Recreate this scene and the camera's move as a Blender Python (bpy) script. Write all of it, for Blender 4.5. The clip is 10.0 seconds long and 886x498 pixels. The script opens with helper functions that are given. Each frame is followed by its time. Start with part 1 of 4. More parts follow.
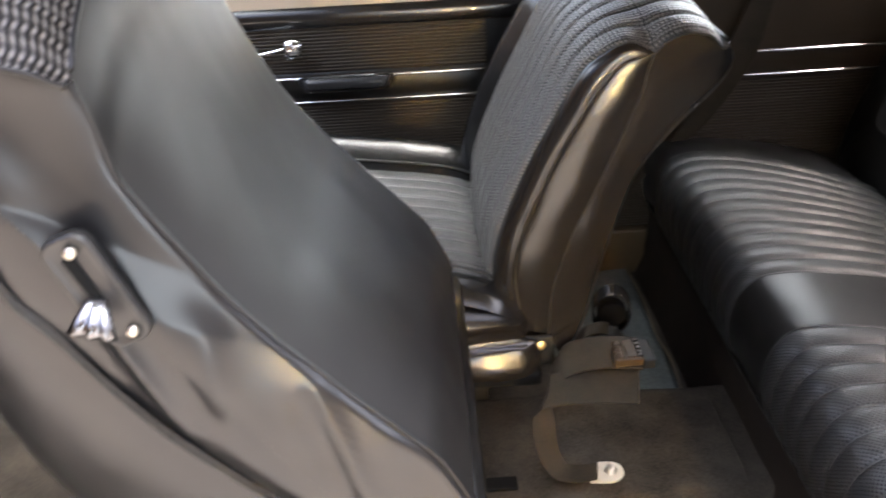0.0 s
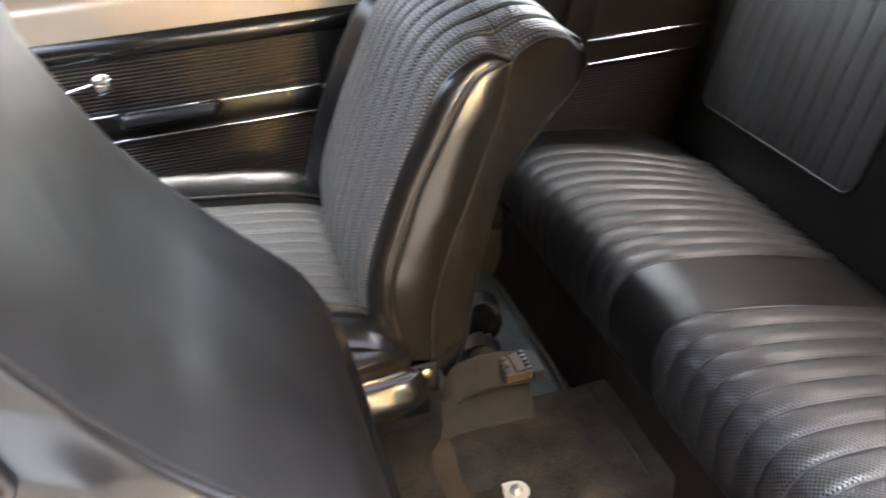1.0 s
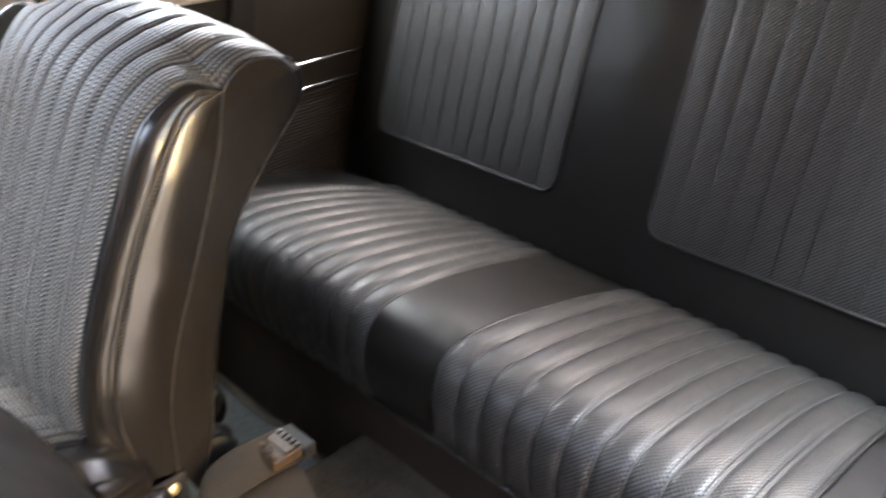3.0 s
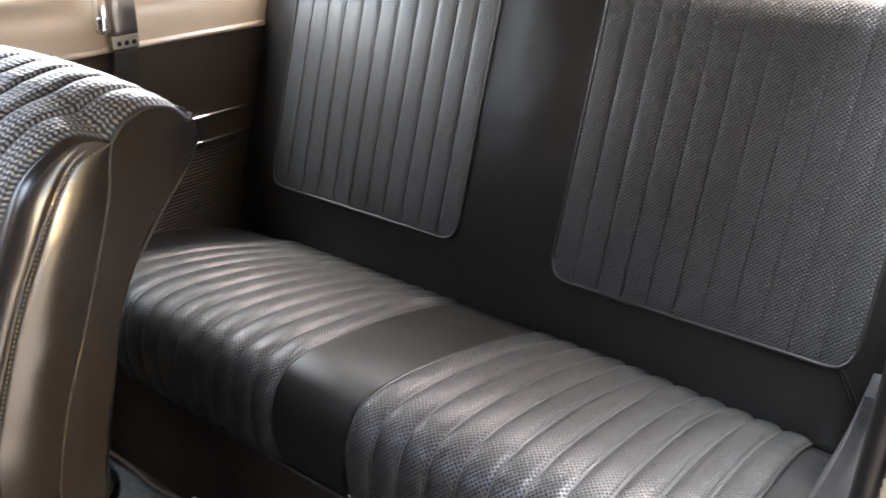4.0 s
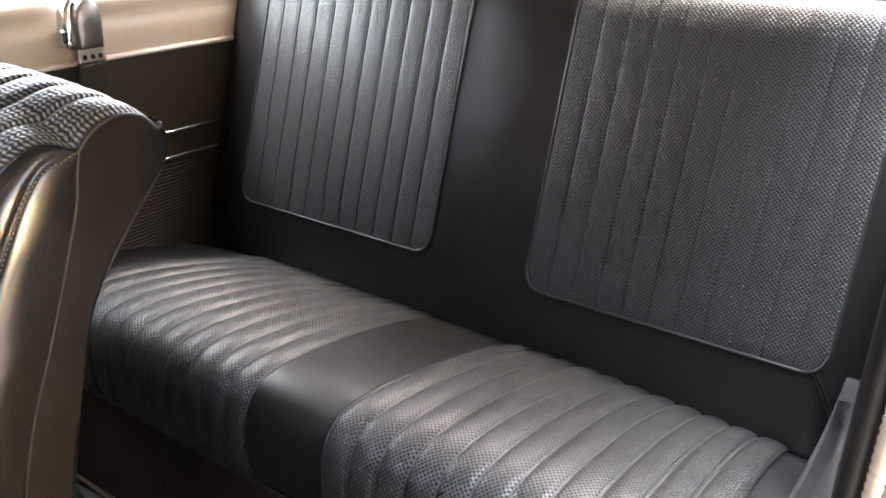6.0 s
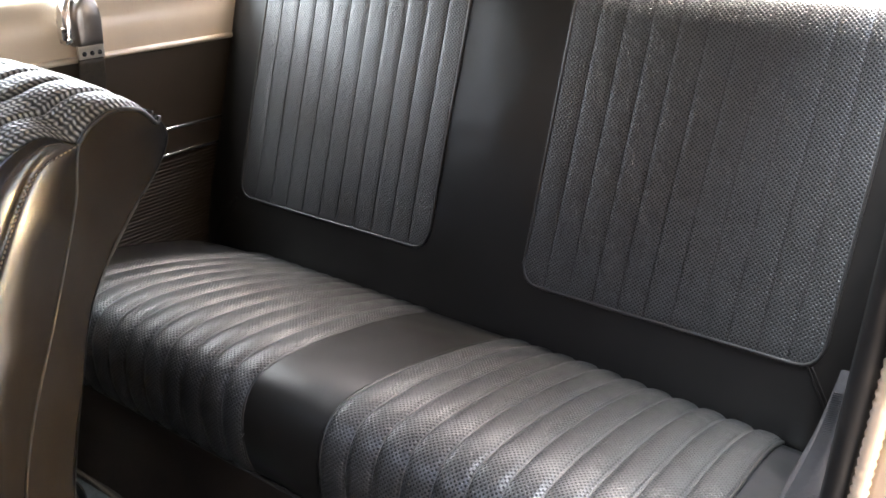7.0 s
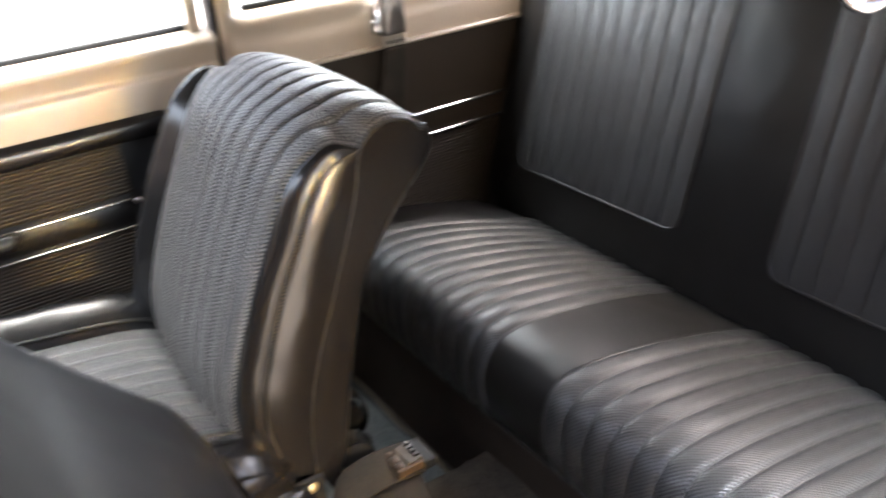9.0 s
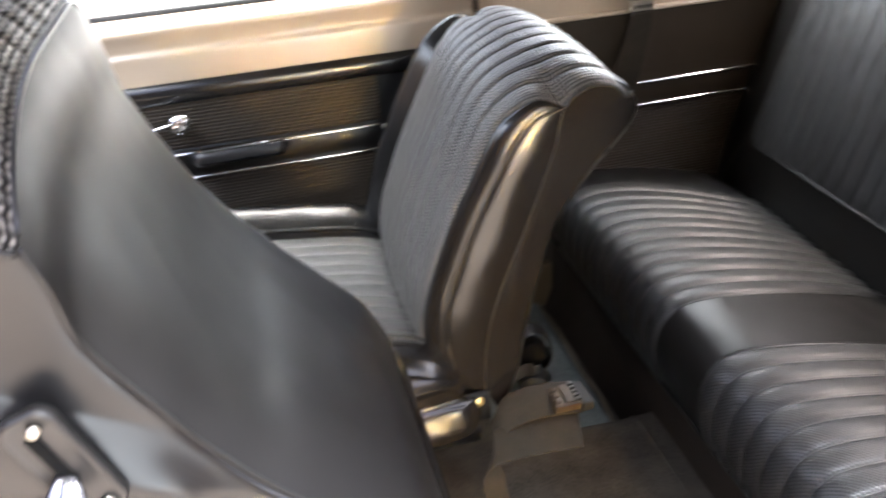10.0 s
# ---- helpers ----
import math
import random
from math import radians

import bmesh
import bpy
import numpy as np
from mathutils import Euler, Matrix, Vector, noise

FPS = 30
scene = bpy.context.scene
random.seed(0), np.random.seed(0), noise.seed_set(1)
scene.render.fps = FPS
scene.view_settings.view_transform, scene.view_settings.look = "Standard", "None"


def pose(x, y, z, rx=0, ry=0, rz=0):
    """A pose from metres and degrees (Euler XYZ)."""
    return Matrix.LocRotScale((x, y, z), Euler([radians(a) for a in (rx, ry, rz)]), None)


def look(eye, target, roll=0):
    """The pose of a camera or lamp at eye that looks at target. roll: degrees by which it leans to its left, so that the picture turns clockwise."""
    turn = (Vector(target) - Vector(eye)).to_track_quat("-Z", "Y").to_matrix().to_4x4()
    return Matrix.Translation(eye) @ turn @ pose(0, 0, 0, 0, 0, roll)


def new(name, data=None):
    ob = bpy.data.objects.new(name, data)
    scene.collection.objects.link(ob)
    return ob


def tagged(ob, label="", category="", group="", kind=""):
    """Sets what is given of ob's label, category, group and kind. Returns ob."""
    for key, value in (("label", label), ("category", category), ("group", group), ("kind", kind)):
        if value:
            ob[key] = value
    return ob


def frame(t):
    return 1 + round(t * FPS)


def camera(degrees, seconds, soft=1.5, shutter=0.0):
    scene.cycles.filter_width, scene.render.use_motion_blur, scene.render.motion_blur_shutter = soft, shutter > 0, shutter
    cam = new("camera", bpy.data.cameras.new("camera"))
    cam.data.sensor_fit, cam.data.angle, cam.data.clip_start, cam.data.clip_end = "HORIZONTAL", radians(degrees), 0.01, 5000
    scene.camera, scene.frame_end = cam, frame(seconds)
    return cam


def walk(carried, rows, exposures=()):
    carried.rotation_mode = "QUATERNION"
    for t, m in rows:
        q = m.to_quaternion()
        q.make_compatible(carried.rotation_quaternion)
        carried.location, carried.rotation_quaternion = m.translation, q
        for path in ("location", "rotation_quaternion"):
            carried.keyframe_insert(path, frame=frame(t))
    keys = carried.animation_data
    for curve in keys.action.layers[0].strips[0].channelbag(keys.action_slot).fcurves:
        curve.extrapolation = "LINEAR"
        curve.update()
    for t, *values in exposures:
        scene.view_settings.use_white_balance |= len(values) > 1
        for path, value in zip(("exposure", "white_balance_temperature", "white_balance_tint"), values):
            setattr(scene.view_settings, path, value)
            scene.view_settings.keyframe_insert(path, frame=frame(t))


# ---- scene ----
cam = camera(56.1, 10.0, 1.7, 0.85)
EXPOSURE = [(0.0, 3.44, 6500.0, 12.0), (2.5, 3.98, 6480.0, 11.0), (4.5, 4.1, 6480.0, 11.0), (7.5, 4.05, 6470.0, 11.0), (10.0, 3.74, 6500.0, 12.0)]
PATH = [
    (0, (-0.555, -1.097, 1.205), (-0.514, 0.618, 0.178), -2.9),
    (0.5, (-0.582, -1.043, 1.217), (-0.35, 0.645, 0.169), -2.8),
    (1, (-0.609, -0.977, 1.216), (-0.162, 0.657, 0.152), -3.4),
    (1.5, (-0.626, -0.922, 1.211), (0.009, 0.638, 0.132), -3.5),
    (2, (-0.659, -0.846, 1.199), (0.2, 0.591, 0.103), -2.3),
    (2.5, (-0.668, -0.796, 1.178), (0.37, 0.535, 0.105), -1.0),
    (3, (-0.692, -0.762, 1.122), (0.548, 0.468, 0.148), -0.2),
    (4.5, (-0.694, -0.73, 1.095), (0.8, 0.313, 0.271), 1.0),
    (5, (-0.695, -0.725, 1.09), (0.817, 0.305, 0.281), 1.0),
    (5.5, (-0.695, -0.726, 1.084), (0.822, 0.303, 0.283), 1.1),
    (7, (-0.705, -0.736, 1.074), (0.813, 0.291, 0.274), 1.0),
    (7.5, (-0.701, -0.746, 1.088), (0.768, 0.331, 0.262), -0.2),
    (8, (-0.692, -0.769, 1.113), (0.667, 0.417, 0.25), -2.6),
    (8.5, (-0.688, -0.815, 1.144), (0.504, 0.528, 0.261), -4.4),
    (9, (-0.685, -0.884, 1.213), (0.25, 0.618, 0.28), -4.9),
    (9.5, (-0.688, -0.961, 1.241), (-0.014, 0.663, 0.287), -4.0),
    (10, (-0.632, -1.03, 1.26), (-0.284, 0.67, 0.265), -4.6),
]
walk(cam, [(t, look(eye, target, roll)) for t, eye, target, roll in PATH], exposures=EXPOSURE)

# ---- light ----
world = bpy.data.worlds.new("sky")
scene.world = world
world.use_nodes = True
wn = world.node_tree.nodes
sky = wn.new("ShaderNodeTexSky")
sky.sky_type, sky.sun_disc = "NISHITA", False
sky.air_density, sky.dust_density, sky.ozone_density = 0.7, 8.0, 0.5
sky.sun_elevation, sky.sun_rotation = radians(71), radians(72)
world.node_tree.links.new(sky.outputs[0], wn["Background"].inputs[0])
wn["Background"].inputs[1].default_value = 0.15
sun = new("sun", bpy.data.lights.new("sun", "SUN"))
sun.data.energy, sun.data.angle, sun.data.color = 0.8, radians(12), (1.0, 0.96, 0.9)
sun.matrix_world = look((0.30, 0.10, 0.95), (0.0, 0.0, 0.0))


def area(name, eye, target, width, height, energy, colour):
    ob = new(name, bpy.data.lights.new(name, "AREA"))
    ob.data.shape, ob.data.size, ob.data.size_y = "RECTANGLE", width, height
    ob.data.energy, ob.data.color = energy, colour
    ob.matrix_world = look(eye, target)
    return ob


# a warm lamp of the hall, on the side of the open door
lamp = area("hall_lamp_light", (-0.17, -2.6, 0.55), (-0.30, 0.1, 0.42), 0.09, 0.07, 0.29, (1.0, 0.59, 0.15))
lamp.data.spread = radians(31)
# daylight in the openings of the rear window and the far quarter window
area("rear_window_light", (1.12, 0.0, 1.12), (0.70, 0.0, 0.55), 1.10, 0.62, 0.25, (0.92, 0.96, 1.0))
area("quarter_window_light", (0.33, 0.80, 1.08), (0.33, 0.0, 0.98), 0.50, 0.34, 1.05, (0.94, 0.97, 1.0))
area("door_window_light", (-0.75, 0.80, 1.02), (-0.75, 0.0, 0.86), 1.05, 0.26, 0.20, (0.90, 0.95, 1.0))
# daylight falling through the windscreen on the front seat
screen = area("windscreen_light", (-1.06, 0.25, 1.26), (-0.62, 0.36, 0.40), 0.90, 0.32, 0.34, (0.84, 0.93, 1.0))
screen.data.spread = radians(84)
# added cool fill lamp, standing for daylight on the side of the open door
area("near_fill_light", (-0.35, -3.45, 0.75), (-0.4, -0.5, 0.7), 1.3, 1.5, 6.1, (0.84, 0.93, 1.0))
# cool overhead fill lamps, added one along each side of the car
area("far_overhead_fill", (-0.15, 1.35, 2.60), (-0.15, 1.20, 0.4), 2.2, 0.8, 18.0, (0.80, 0.91, 1.0))
area("skylight", (0.35, -1.05, 2.80), (0.35, -0.95, 0.4), 1.6, 0.6, 22.0, (0.76, 0.89, 1.0))


# ---- materials ----
def material(name, colour, rough=0.5, metal=0.0):
    m = bpy.data.materials.new(name)
    m.use_nodes = True
    b = m.node_tree.nodes["Principled BSDF"]
    b.inputs["Base Color"].default_value = (*colour, 1)
    b.inputs["Roughness"].default_value, b.inputs["Metallic"].default_value = rough, metal
    return m, m.node_tree, b


def node(tree, kind, links=(), **values):
    """A node with its inputs set by index, as numbers or as links from sockets."""
    n = tree.nodes.new(kind)
    for key, value in values.items():
        if key == "operation":
            n.operation = value
        elif key == "data_type":
            n.data_type = value
        else:
            n.inputs[int(key[1:])].default_value = value
    for index, socket in links:
        tree.links.new(socket, n.inputs[index])
    return n


def mathn(tree, op, a, b=0.0):
    n = tree.nodes.new("ShaderNodeMath")
    n.operation = op
    for i, v in enumerate((a, b)):
        if isinstance(v, (int, float)):
            n.inputs[i].default_value = v
        else:
            tree.links.new(v, n.inputs[i])
    return n.outputs[0]


def ramp(tree, fac, stops):
    n = tree.nodes.new("ShaderNodeValToRGB")
    n.color_ramp.elements[0].position, n.color_ramp.elements[0].color = stops[0][0], (*stops[0][1], 1)
    n.color_ramp.elements[1].position, n.color_ramp.elements[1].color = stops[-1][0], (*stops[-1][1], 1)
    for p, c in stops[1:-1]:
        n.color_ramp.elements.new(p).color = (*c, 1)
    tree.links.new(fac, n.inputs[0])
    return n.outputs[0]


def noise_of(tree, scale, detail=4.0, coords="Object", rough=0.55):
    tc = tree.nodes.new("ShaderNodeTexCoord")
    n = tree.nodes.new("ShaderNodeTexNoise")
    n.inputs["Scale"].default_value, n.inputs["Detail"].default_value, n.inputs["Roughness"].default_value = scale, detail, rough
    tree.links.new(tc.outputs[coords], n.inputs["Vector"])
    return n.outputs[0]


def bump(tree, shader, height, distance, strength=1.0, under=None):
    n = tree.nodes.new("ShaderNodeBump")
    n.inputs["Strength"].default_value, n.inputs["Distance"].default_value = strength, distance
    tree.links.new(height, n.inputs["Height"])
    if under:
        tree.links.new(under, n.inputs["Normal"])
    tree.links.new(n.outputs[0], shader.inputs["Normal"])
    return n.outputs[0]


def vinyl(name, colour, rough, grain=0.0):
    """Smooth upholstery vinyl: fine leather grain, patchy gloss."""
    m, t, b = material(name, colour, rough)
    fine = noise_of(t, 420.0, 2.0)
    if grain:
        bump(t, b, fine, grain, 0.3)
    wear = noise_of(t, 16.0, 3.0)
    t.links.new(ramp(t, wear, [(0.25, (rough - 0.03,) * 3), (0.8, (rough + 0.03,) * 3)]), b.inputs["Roughness"])
    t.links.new(ramp(t, wear, [(0.2, tuple(c * 0.9 for c in colour)), (0.85, tuple(c * 1.2 for c in colour))]), b.inputs["Base Color"])
    return m


def weave(name, low, high, rough, a, bb, depth, dashes=False):
    """Upholstery with a woven or embossed grain; u runs across the pleats, v along them, in metres."""
    m, t, b = material(name, low, rough)
    uv = t.nodes.new("ShaderNodeTexCoord").outputs["UV"]
    s = t.nodes.new("ShaderNodeSeparateXYZ")
    t.links.new(uv, s.inputs[0])
    u, v = mathn(t, "MULTIPLY", s.outputs[0], 2 * math.pi / a), mathn(t, "MULTIPLY", s.outputs[1], 2 * math.pi / bb)
    if dashes:
        # wavy ridges across the pleats, broken into short beads
        wave = mathn(t, "MULTIPLY", mathn(t, "SINE", u), 0.9)
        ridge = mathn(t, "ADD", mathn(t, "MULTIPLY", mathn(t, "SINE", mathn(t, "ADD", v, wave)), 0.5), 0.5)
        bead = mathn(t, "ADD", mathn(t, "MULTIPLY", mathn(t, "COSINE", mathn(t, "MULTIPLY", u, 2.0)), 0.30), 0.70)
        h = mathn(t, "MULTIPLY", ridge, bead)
        t.links.new(mathn(t, "ADD", mathn(t, "MULTIPLY", h, 0.60), 0.18), b.inputs["Specular IOR Level"])
    else:
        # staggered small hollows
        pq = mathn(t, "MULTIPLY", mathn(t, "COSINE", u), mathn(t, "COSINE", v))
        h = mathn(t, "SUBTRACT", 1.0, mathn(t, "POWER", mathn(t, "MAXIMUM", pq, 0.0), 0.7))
        # shade of the hollows put into the gloss: dull there, shiny on the ridges
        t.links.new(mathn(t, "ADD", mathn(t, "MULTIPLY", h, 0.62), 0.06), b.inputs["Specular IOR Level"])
    bump(t, b, h, depth)
    wear = noise_of(t, 45.0, 4.0)
    # colour follows the relief as well: dark low parts, pale high parts
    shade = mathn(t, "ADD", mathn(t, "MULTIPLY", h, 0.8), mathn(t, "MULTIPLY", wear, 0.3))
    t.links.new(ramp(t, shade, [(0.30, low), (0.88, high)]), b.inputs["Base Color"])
    t.links.new(ramp(t, wear, [(0.3, (rough - 0.08,) * 3), (0.7, (rough + 0.08,) * 3)]), b.inputs["Roughness"])
    return m


def cloth(name, low, high, scale, rough, depth):
    """Carpet and webbing: fuzzy fibres with stains at a larger scale."""
    m, t, b = material(name, low, rough)
    fibre, stain = noise_of(t, scale, 6.0, rough=0.75), noise_of(t, 14.0, 4.0)
    mix = mathn(t, "ADD", mathn(t, "MULTIPLY", fibre, 0.6), mathn(t, "MULTIPLY", stain, 0.5))
    t.links.new(ramp(t, mix, [(0.38, low), (0.75, high)]), b.inputs["Base Color"])
    bump(t, b, fibre, depth)
    b.inputs["Specular IOR Level"].default_value = 0.2
    return m


def paint(name, colour, rough):
    m, t, b = material(name, colour, rough)
    n = noise_of(t, 12.0, 5.0)
    t.links.new(ramp(t, n, [(0.3, tuple(c * 0.93 for c in colour)), (0.7, colour)]), b.inputs["Base Color"])
    peel = noise_of(t, 160.0, 2.0)
    bump(t, b, peel, 0.00008)
    b.inputs["Coat Weight"].default_value, b.inputs["Coat Roughness"].default_value = 0.4, 0.12
    return m


def metal(name, colour, rough):
    m, t, b = material(name, colour, rough, 1.0)
    n = noise_of(t, 60.0, 5.0)
    t.links.new(ramp(t, n, [(0.35, (max(rough - 0.05, 0.03),) * 3), (0.75, (rough + 0.15,) * 3)]), b.inputs["Roughness"])
    return m


VINYL = vinyl("black_vinyl", (0.008, 0.0075, 0.0072), 0.235)
VINYL_SOFT = vinyl("black_vinyl_matt", (0.010, 0.010, 0.0105), 0.31)
VINYL_SATIN = vinyl("black_vinyl_satin", (0.010, 0.0097, 0.0094), 0.36)
TRIM = vinyl("ribbed_trim", (0.026, 0.0195, 0.013), 0.48)
TRIM.node_tree.nodes["Principled BSDF"].inputs["Specular IOR Level"].default_value = 0.22
PIPING = vinyl("piping_vinyl", (0.014, 0.013, 0.012), 0.38)
# the same black vinyl, colour and shine lowered to put shade in
VINYL_DIM = vinyl("black_vinyl_dim", (0.0068, 0.0062, 0.0056), 0.37)
VINYL_DIM.node_tree.nodes["Principled BSDF"].inputs["Specular IOR Level"].default_value = 0.28
# paler than the vinyl: the glint along the cushion seams is in the colour
SEAM_GLINT = vinyl("seam_glint", (0.05, 0.048, 0.045), 0.36)
STITCH = cloth("stitch_thread", (0.06, 0.05, 0.038), (0.13, 0.11, 0.08), 900.0, 0.8, 0.0003)
SEAT_BACK = vinyl("seat_back_vinyl", (0.012, 0.0112, 0.0108), 0.43)
SEAT_BACK.node_tree.nodes["Principled BSDF"].inputs["Specular IOR Level"].default_value = 0.28
# low and high tones put the shade of the embossed hollows into the colour
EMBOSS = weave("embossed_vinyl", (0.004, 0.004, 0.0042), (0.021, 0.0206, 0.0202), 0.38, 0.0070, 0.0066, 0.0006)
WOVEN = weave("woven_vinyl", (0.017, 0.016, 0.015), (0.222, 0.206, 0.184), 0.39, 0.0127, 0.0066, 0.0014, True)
CARPET = cloth("dark_carpet", (0.012, 0.010, 0.008), (0.085, 0.071, 0.054), 260.0, 0.95, 0.004)
KICK = cloth("kick_panel", (0.010, 0.0068, 0.0044), (0.024, 0.0165, 0.011), 180.0, 0.9, 0.001)
MAT = cloth("teal_rubber_mat", (0.05, 0.058, 0.055), (0.13, 0.143, 0.135), 120.0, 0.7, 0.0008)
WEBBING = cloth("belt_webbing", (0.006, 0.0046, 0.0028), (0.031, 0.0235, 0.0142), 420.0, 0.65, 0.0006)
GREY_WEBBING = cloth("grey_webbing", (0.010, 0.010, 0.0115), (0.03, 0.03, 0.033), 500.0, 0.7, 0.0006)
CREAM = paint("cream_paint", (0.44, 0.36, 0.265), 0.32)
TAN = paint("tan_paint", (0.07, 0.045, 0.022), 0.4)
PLATE = vinyl("dark_plate_paint", (0.02, 0.019, 0.018), 0.36)
# near black: painted shade for the slots, own colour for the spool
BLACK = cloth("near_black", (0.002, 0.002, 0.002), (0.004, 0.004, 0.004), 50.0, 0.95, 0.0001)
CHROME = metal("chrome", (0.80, 0.80, 0.80), 0.10)
# chrome made darker so the lever throws back less light
DIM_CHROME = metal("dim_chrome", (0.20, 0.20, 0.21), 0.24)
STEEL = metal("zinc_steel", (0.62, 0.58, 0.50), 0.34)
BRASS = metal("yellow_zinc", (0.70, 0.55, 0.28), 0.34)
DARK_STEEL = metal("dark_plate", (0.085, 0.08, 0.075), 0.36)
RUST = cloth("worn_buckle", (0.018, 0.011, 0.0055), (0.065, 0.040, 0.019), 90.0, 0.42, 0.0006)
RUST.node_tree.nodes["Principled BSDF"].inputs["Specular IOR Level"].default_value = 0.3
SMOKED = metal("smoked_metal", (0.22, 0.20, 0.18), 0.34)
PALE_ZINC, _, shader = material("pale_zinc", (0.66, 0.61, 0.50), 0.35, 0.35)
RUBBER = vinyl("black_rubber", (0.007, 0.007, 0.007), 0.55)
RUBBER.node_tree.nodes["Principled BSDF"].inputs["Specular IOR Level"].default_value = 0.25
PLASTIC = vinyl("black_plastic", (0.015, 0.015, 0.016), 0.24)
LINER = cloth("headliner", (0.10, 0.082, 0.058), (0.14, 0.115, 0.082), 300.0, 0.9, 0.0006)
SHELF = cloth("shelf_board", (0.36, 0.34, 0.29), (0.48, 0.455, 0.40), 80.0, 0.9, 0.0006)
PAVING = cloth("pale_paving", (0.42, 0.41, 0.40), (0.56, 0.55, 0.53), 5.0, 0.85, 0.002)
HONEY = cloth("honey_floor", (0.22, 0.227, 0.24), (0.47, 0.40, 0.32), 1.6, 0.5, 0.002)
BOARDS = cloth("brown_boards", (0.05, 0.032, 0.02), (0.11, 0.075, 0.05), 30.0, 0.8, 0.001)
SOFT = (VINYL, VINYL_SOFT, VINYL_SATIN, VINYL_DIM, SEAT_BACK)
GLASS = bpy.data.materials.new("window_glass")
GLASS.use_nodes = True
gt = GLASS.node_tree
clear, shine, both = gt.nodes.new("ShaderNodeBsdfTransparent"), gt.nodes.new("ShaderNodeBsdfGlossy"), gt.nodes.new("ShaderNodeMixShader")
clear.inputs[0].default_value, shine.inputs["Roughness"].default_value, both.inputs[0].default_value = (0.95, 0.97, 0.96, 1), 0.02, 0.06
gt.links.new(clear.outputs[0], both.inputs[1])
gt.links.new(shine.outputs[0], both.inputs[2])
gt.links.new(both.outputs[0], gt.nodes["Material Output"].inputs["Surface"])


# ---- builders ----
def thing(name, at, label, category, group="", kind=""):
    ob = new(name)
    ob.location = at
    return tagged(ob, label, category, group, kind)


def origin_of(ob):
    at = Vector((0, 0, 0))
    while ob:
        at += ob.location
        ob = ob.parent
    return at


def piece(name, verts, faces, mat, parent=None, label="", uvs=None, smooth=True, at=None):
    """One mesh object from world coordinates, under a thing or a part."""
    base = origin_of(parent) if parent else Vector(at or (0, 0, 0))
    me = bpy.data.meshes.new(name)
    me.from_pydata([Vector(v) - base for v in verts], [], faces)
    if uvs is not None:
        layer = me.uv_layers.new()
        index = np.empty(len(me.loops), dtype=np.int32)
        me.loops.foreach_get("vertex_index", index)
        layer.data.foreach_set("uv", np.asarray(uvs, dtype=np.float32)[index].ravel())
    me.polygons.foreach_set("use_smooth", [smooth] * len(me.polygons))
    me.materials.append(mat)
    ob = new(name, me)
    if parent:
        ob.parent = parent
    else:
        ob.location = base
    return tagged(ob, label)


def grid(name, pts, mat, parent=None, label="", uv=None, ring=False, caps=False, smooth=True, at=None, flip=False):
    """A surface over an array of points [i][j]; ring closes j; caps close both ends of i."""
    pts = np.asarray(pts, dtype=float)
    ni, nj = pts.shape[:2]
    faces = []
    for i in range(ni - 1):
        for j in range(nj if ring else nj - 1):
            k = (j + 1) % nj
            f = (i * nj + j, i * nj + k, (i + 1) * nj + k, (i + 1) * nj + j)
            faces.append(f[::-1] if flip else f)
    if caps:
        faces += [tuple(range(nj))[::-1], tuple((ni - 1) * nj + j for j in range(nj))]
    if mat in SOFT and ni > 10 and nj > 10:
        # padded vinyl is never quite even
        along, across = np.gradient(pts, axis=0), np.gradient(pts, axis=1)
        nor = np.cross(along, across)
        nor /= np.linalg.norm(nor, axis=2)[:, :, None] + 1e-9
        amp = [[0.0022 * noise.noise((p[0] * 8, p[1] * 8, p[2] * 8)) + 0.0007 * noise.noise((p[0] * 25, p[1] * 25, p[2] * 25 + 7)) for p in row] for row in pts]
        pts = pts + nor * np.array(amp)[:, :, None]
    uvs = None if uv is None else np.asarray(uv).reshape(-1, 2)
    return piece(name, pts.reshape(-1, 3), faces, mat, parent, label, uvs, smooth, at)


def smooth_line(points, n):
    """n points evenly along a Catmull-Rom curve."""
    p = np.asarray(points, dtype=float)
    q = np.vstack([2 * p[0] - p[1], p, 2 * p[-1] - p[-2]])
    out = []
    for k in range(len(p) - 1):
        a, b, c, d = q[k : k + 4]
        for s in np.linspace(0, 1, 24, endpoint=False):
            out.append(0.5 * (2 * b + (c - a) * s + (2 * a - 5 * b + 4 * c - d) * s**2 + (3 * b - a - 3 * c + d) * s**3))
    out = np.array(out + [p[-1]])
    run = np.r_[0, np.cumsum(np.linalg.norm(np.diff(out, axis=0), axis=1))]
    at = np.linspace(0, run[-1], n)
    return np.stack([np.interp(at, run, out[:, k]) for k in range(p.shape[1])], 1)


def tube(name, points, radius, mat, parent=None, label="", n=8, samples=40, flat=1.0, at=None):
    """A round or flattened cord along a curve."""
    line = smooth_line(points, samples)
    way = np.gradient(line, axis=0)
    way /= np.linalg.norm(way, axis=1)[:, None]
    ref = np.array([0.0, 0.0, 1.0]) if abs(way[:, 2]).mean() < 0.8 else np.array([0.0, 1.0, 0.0])
    rings = []
    for c, w in zip(line, way):
        side = np.cross(w, ref)
        side /= np.linalg.norm(side)
        up = np.cross(side, w)
        rings.append([c + radius * (math.cos(a) * side + flat * math.sin(a) * up) for a in np.linspace(0, 2 * math.pi, n, endpoint=False)])
    return grid(name, rings, mat, parent, label, ring=True, caps=True, at=at)


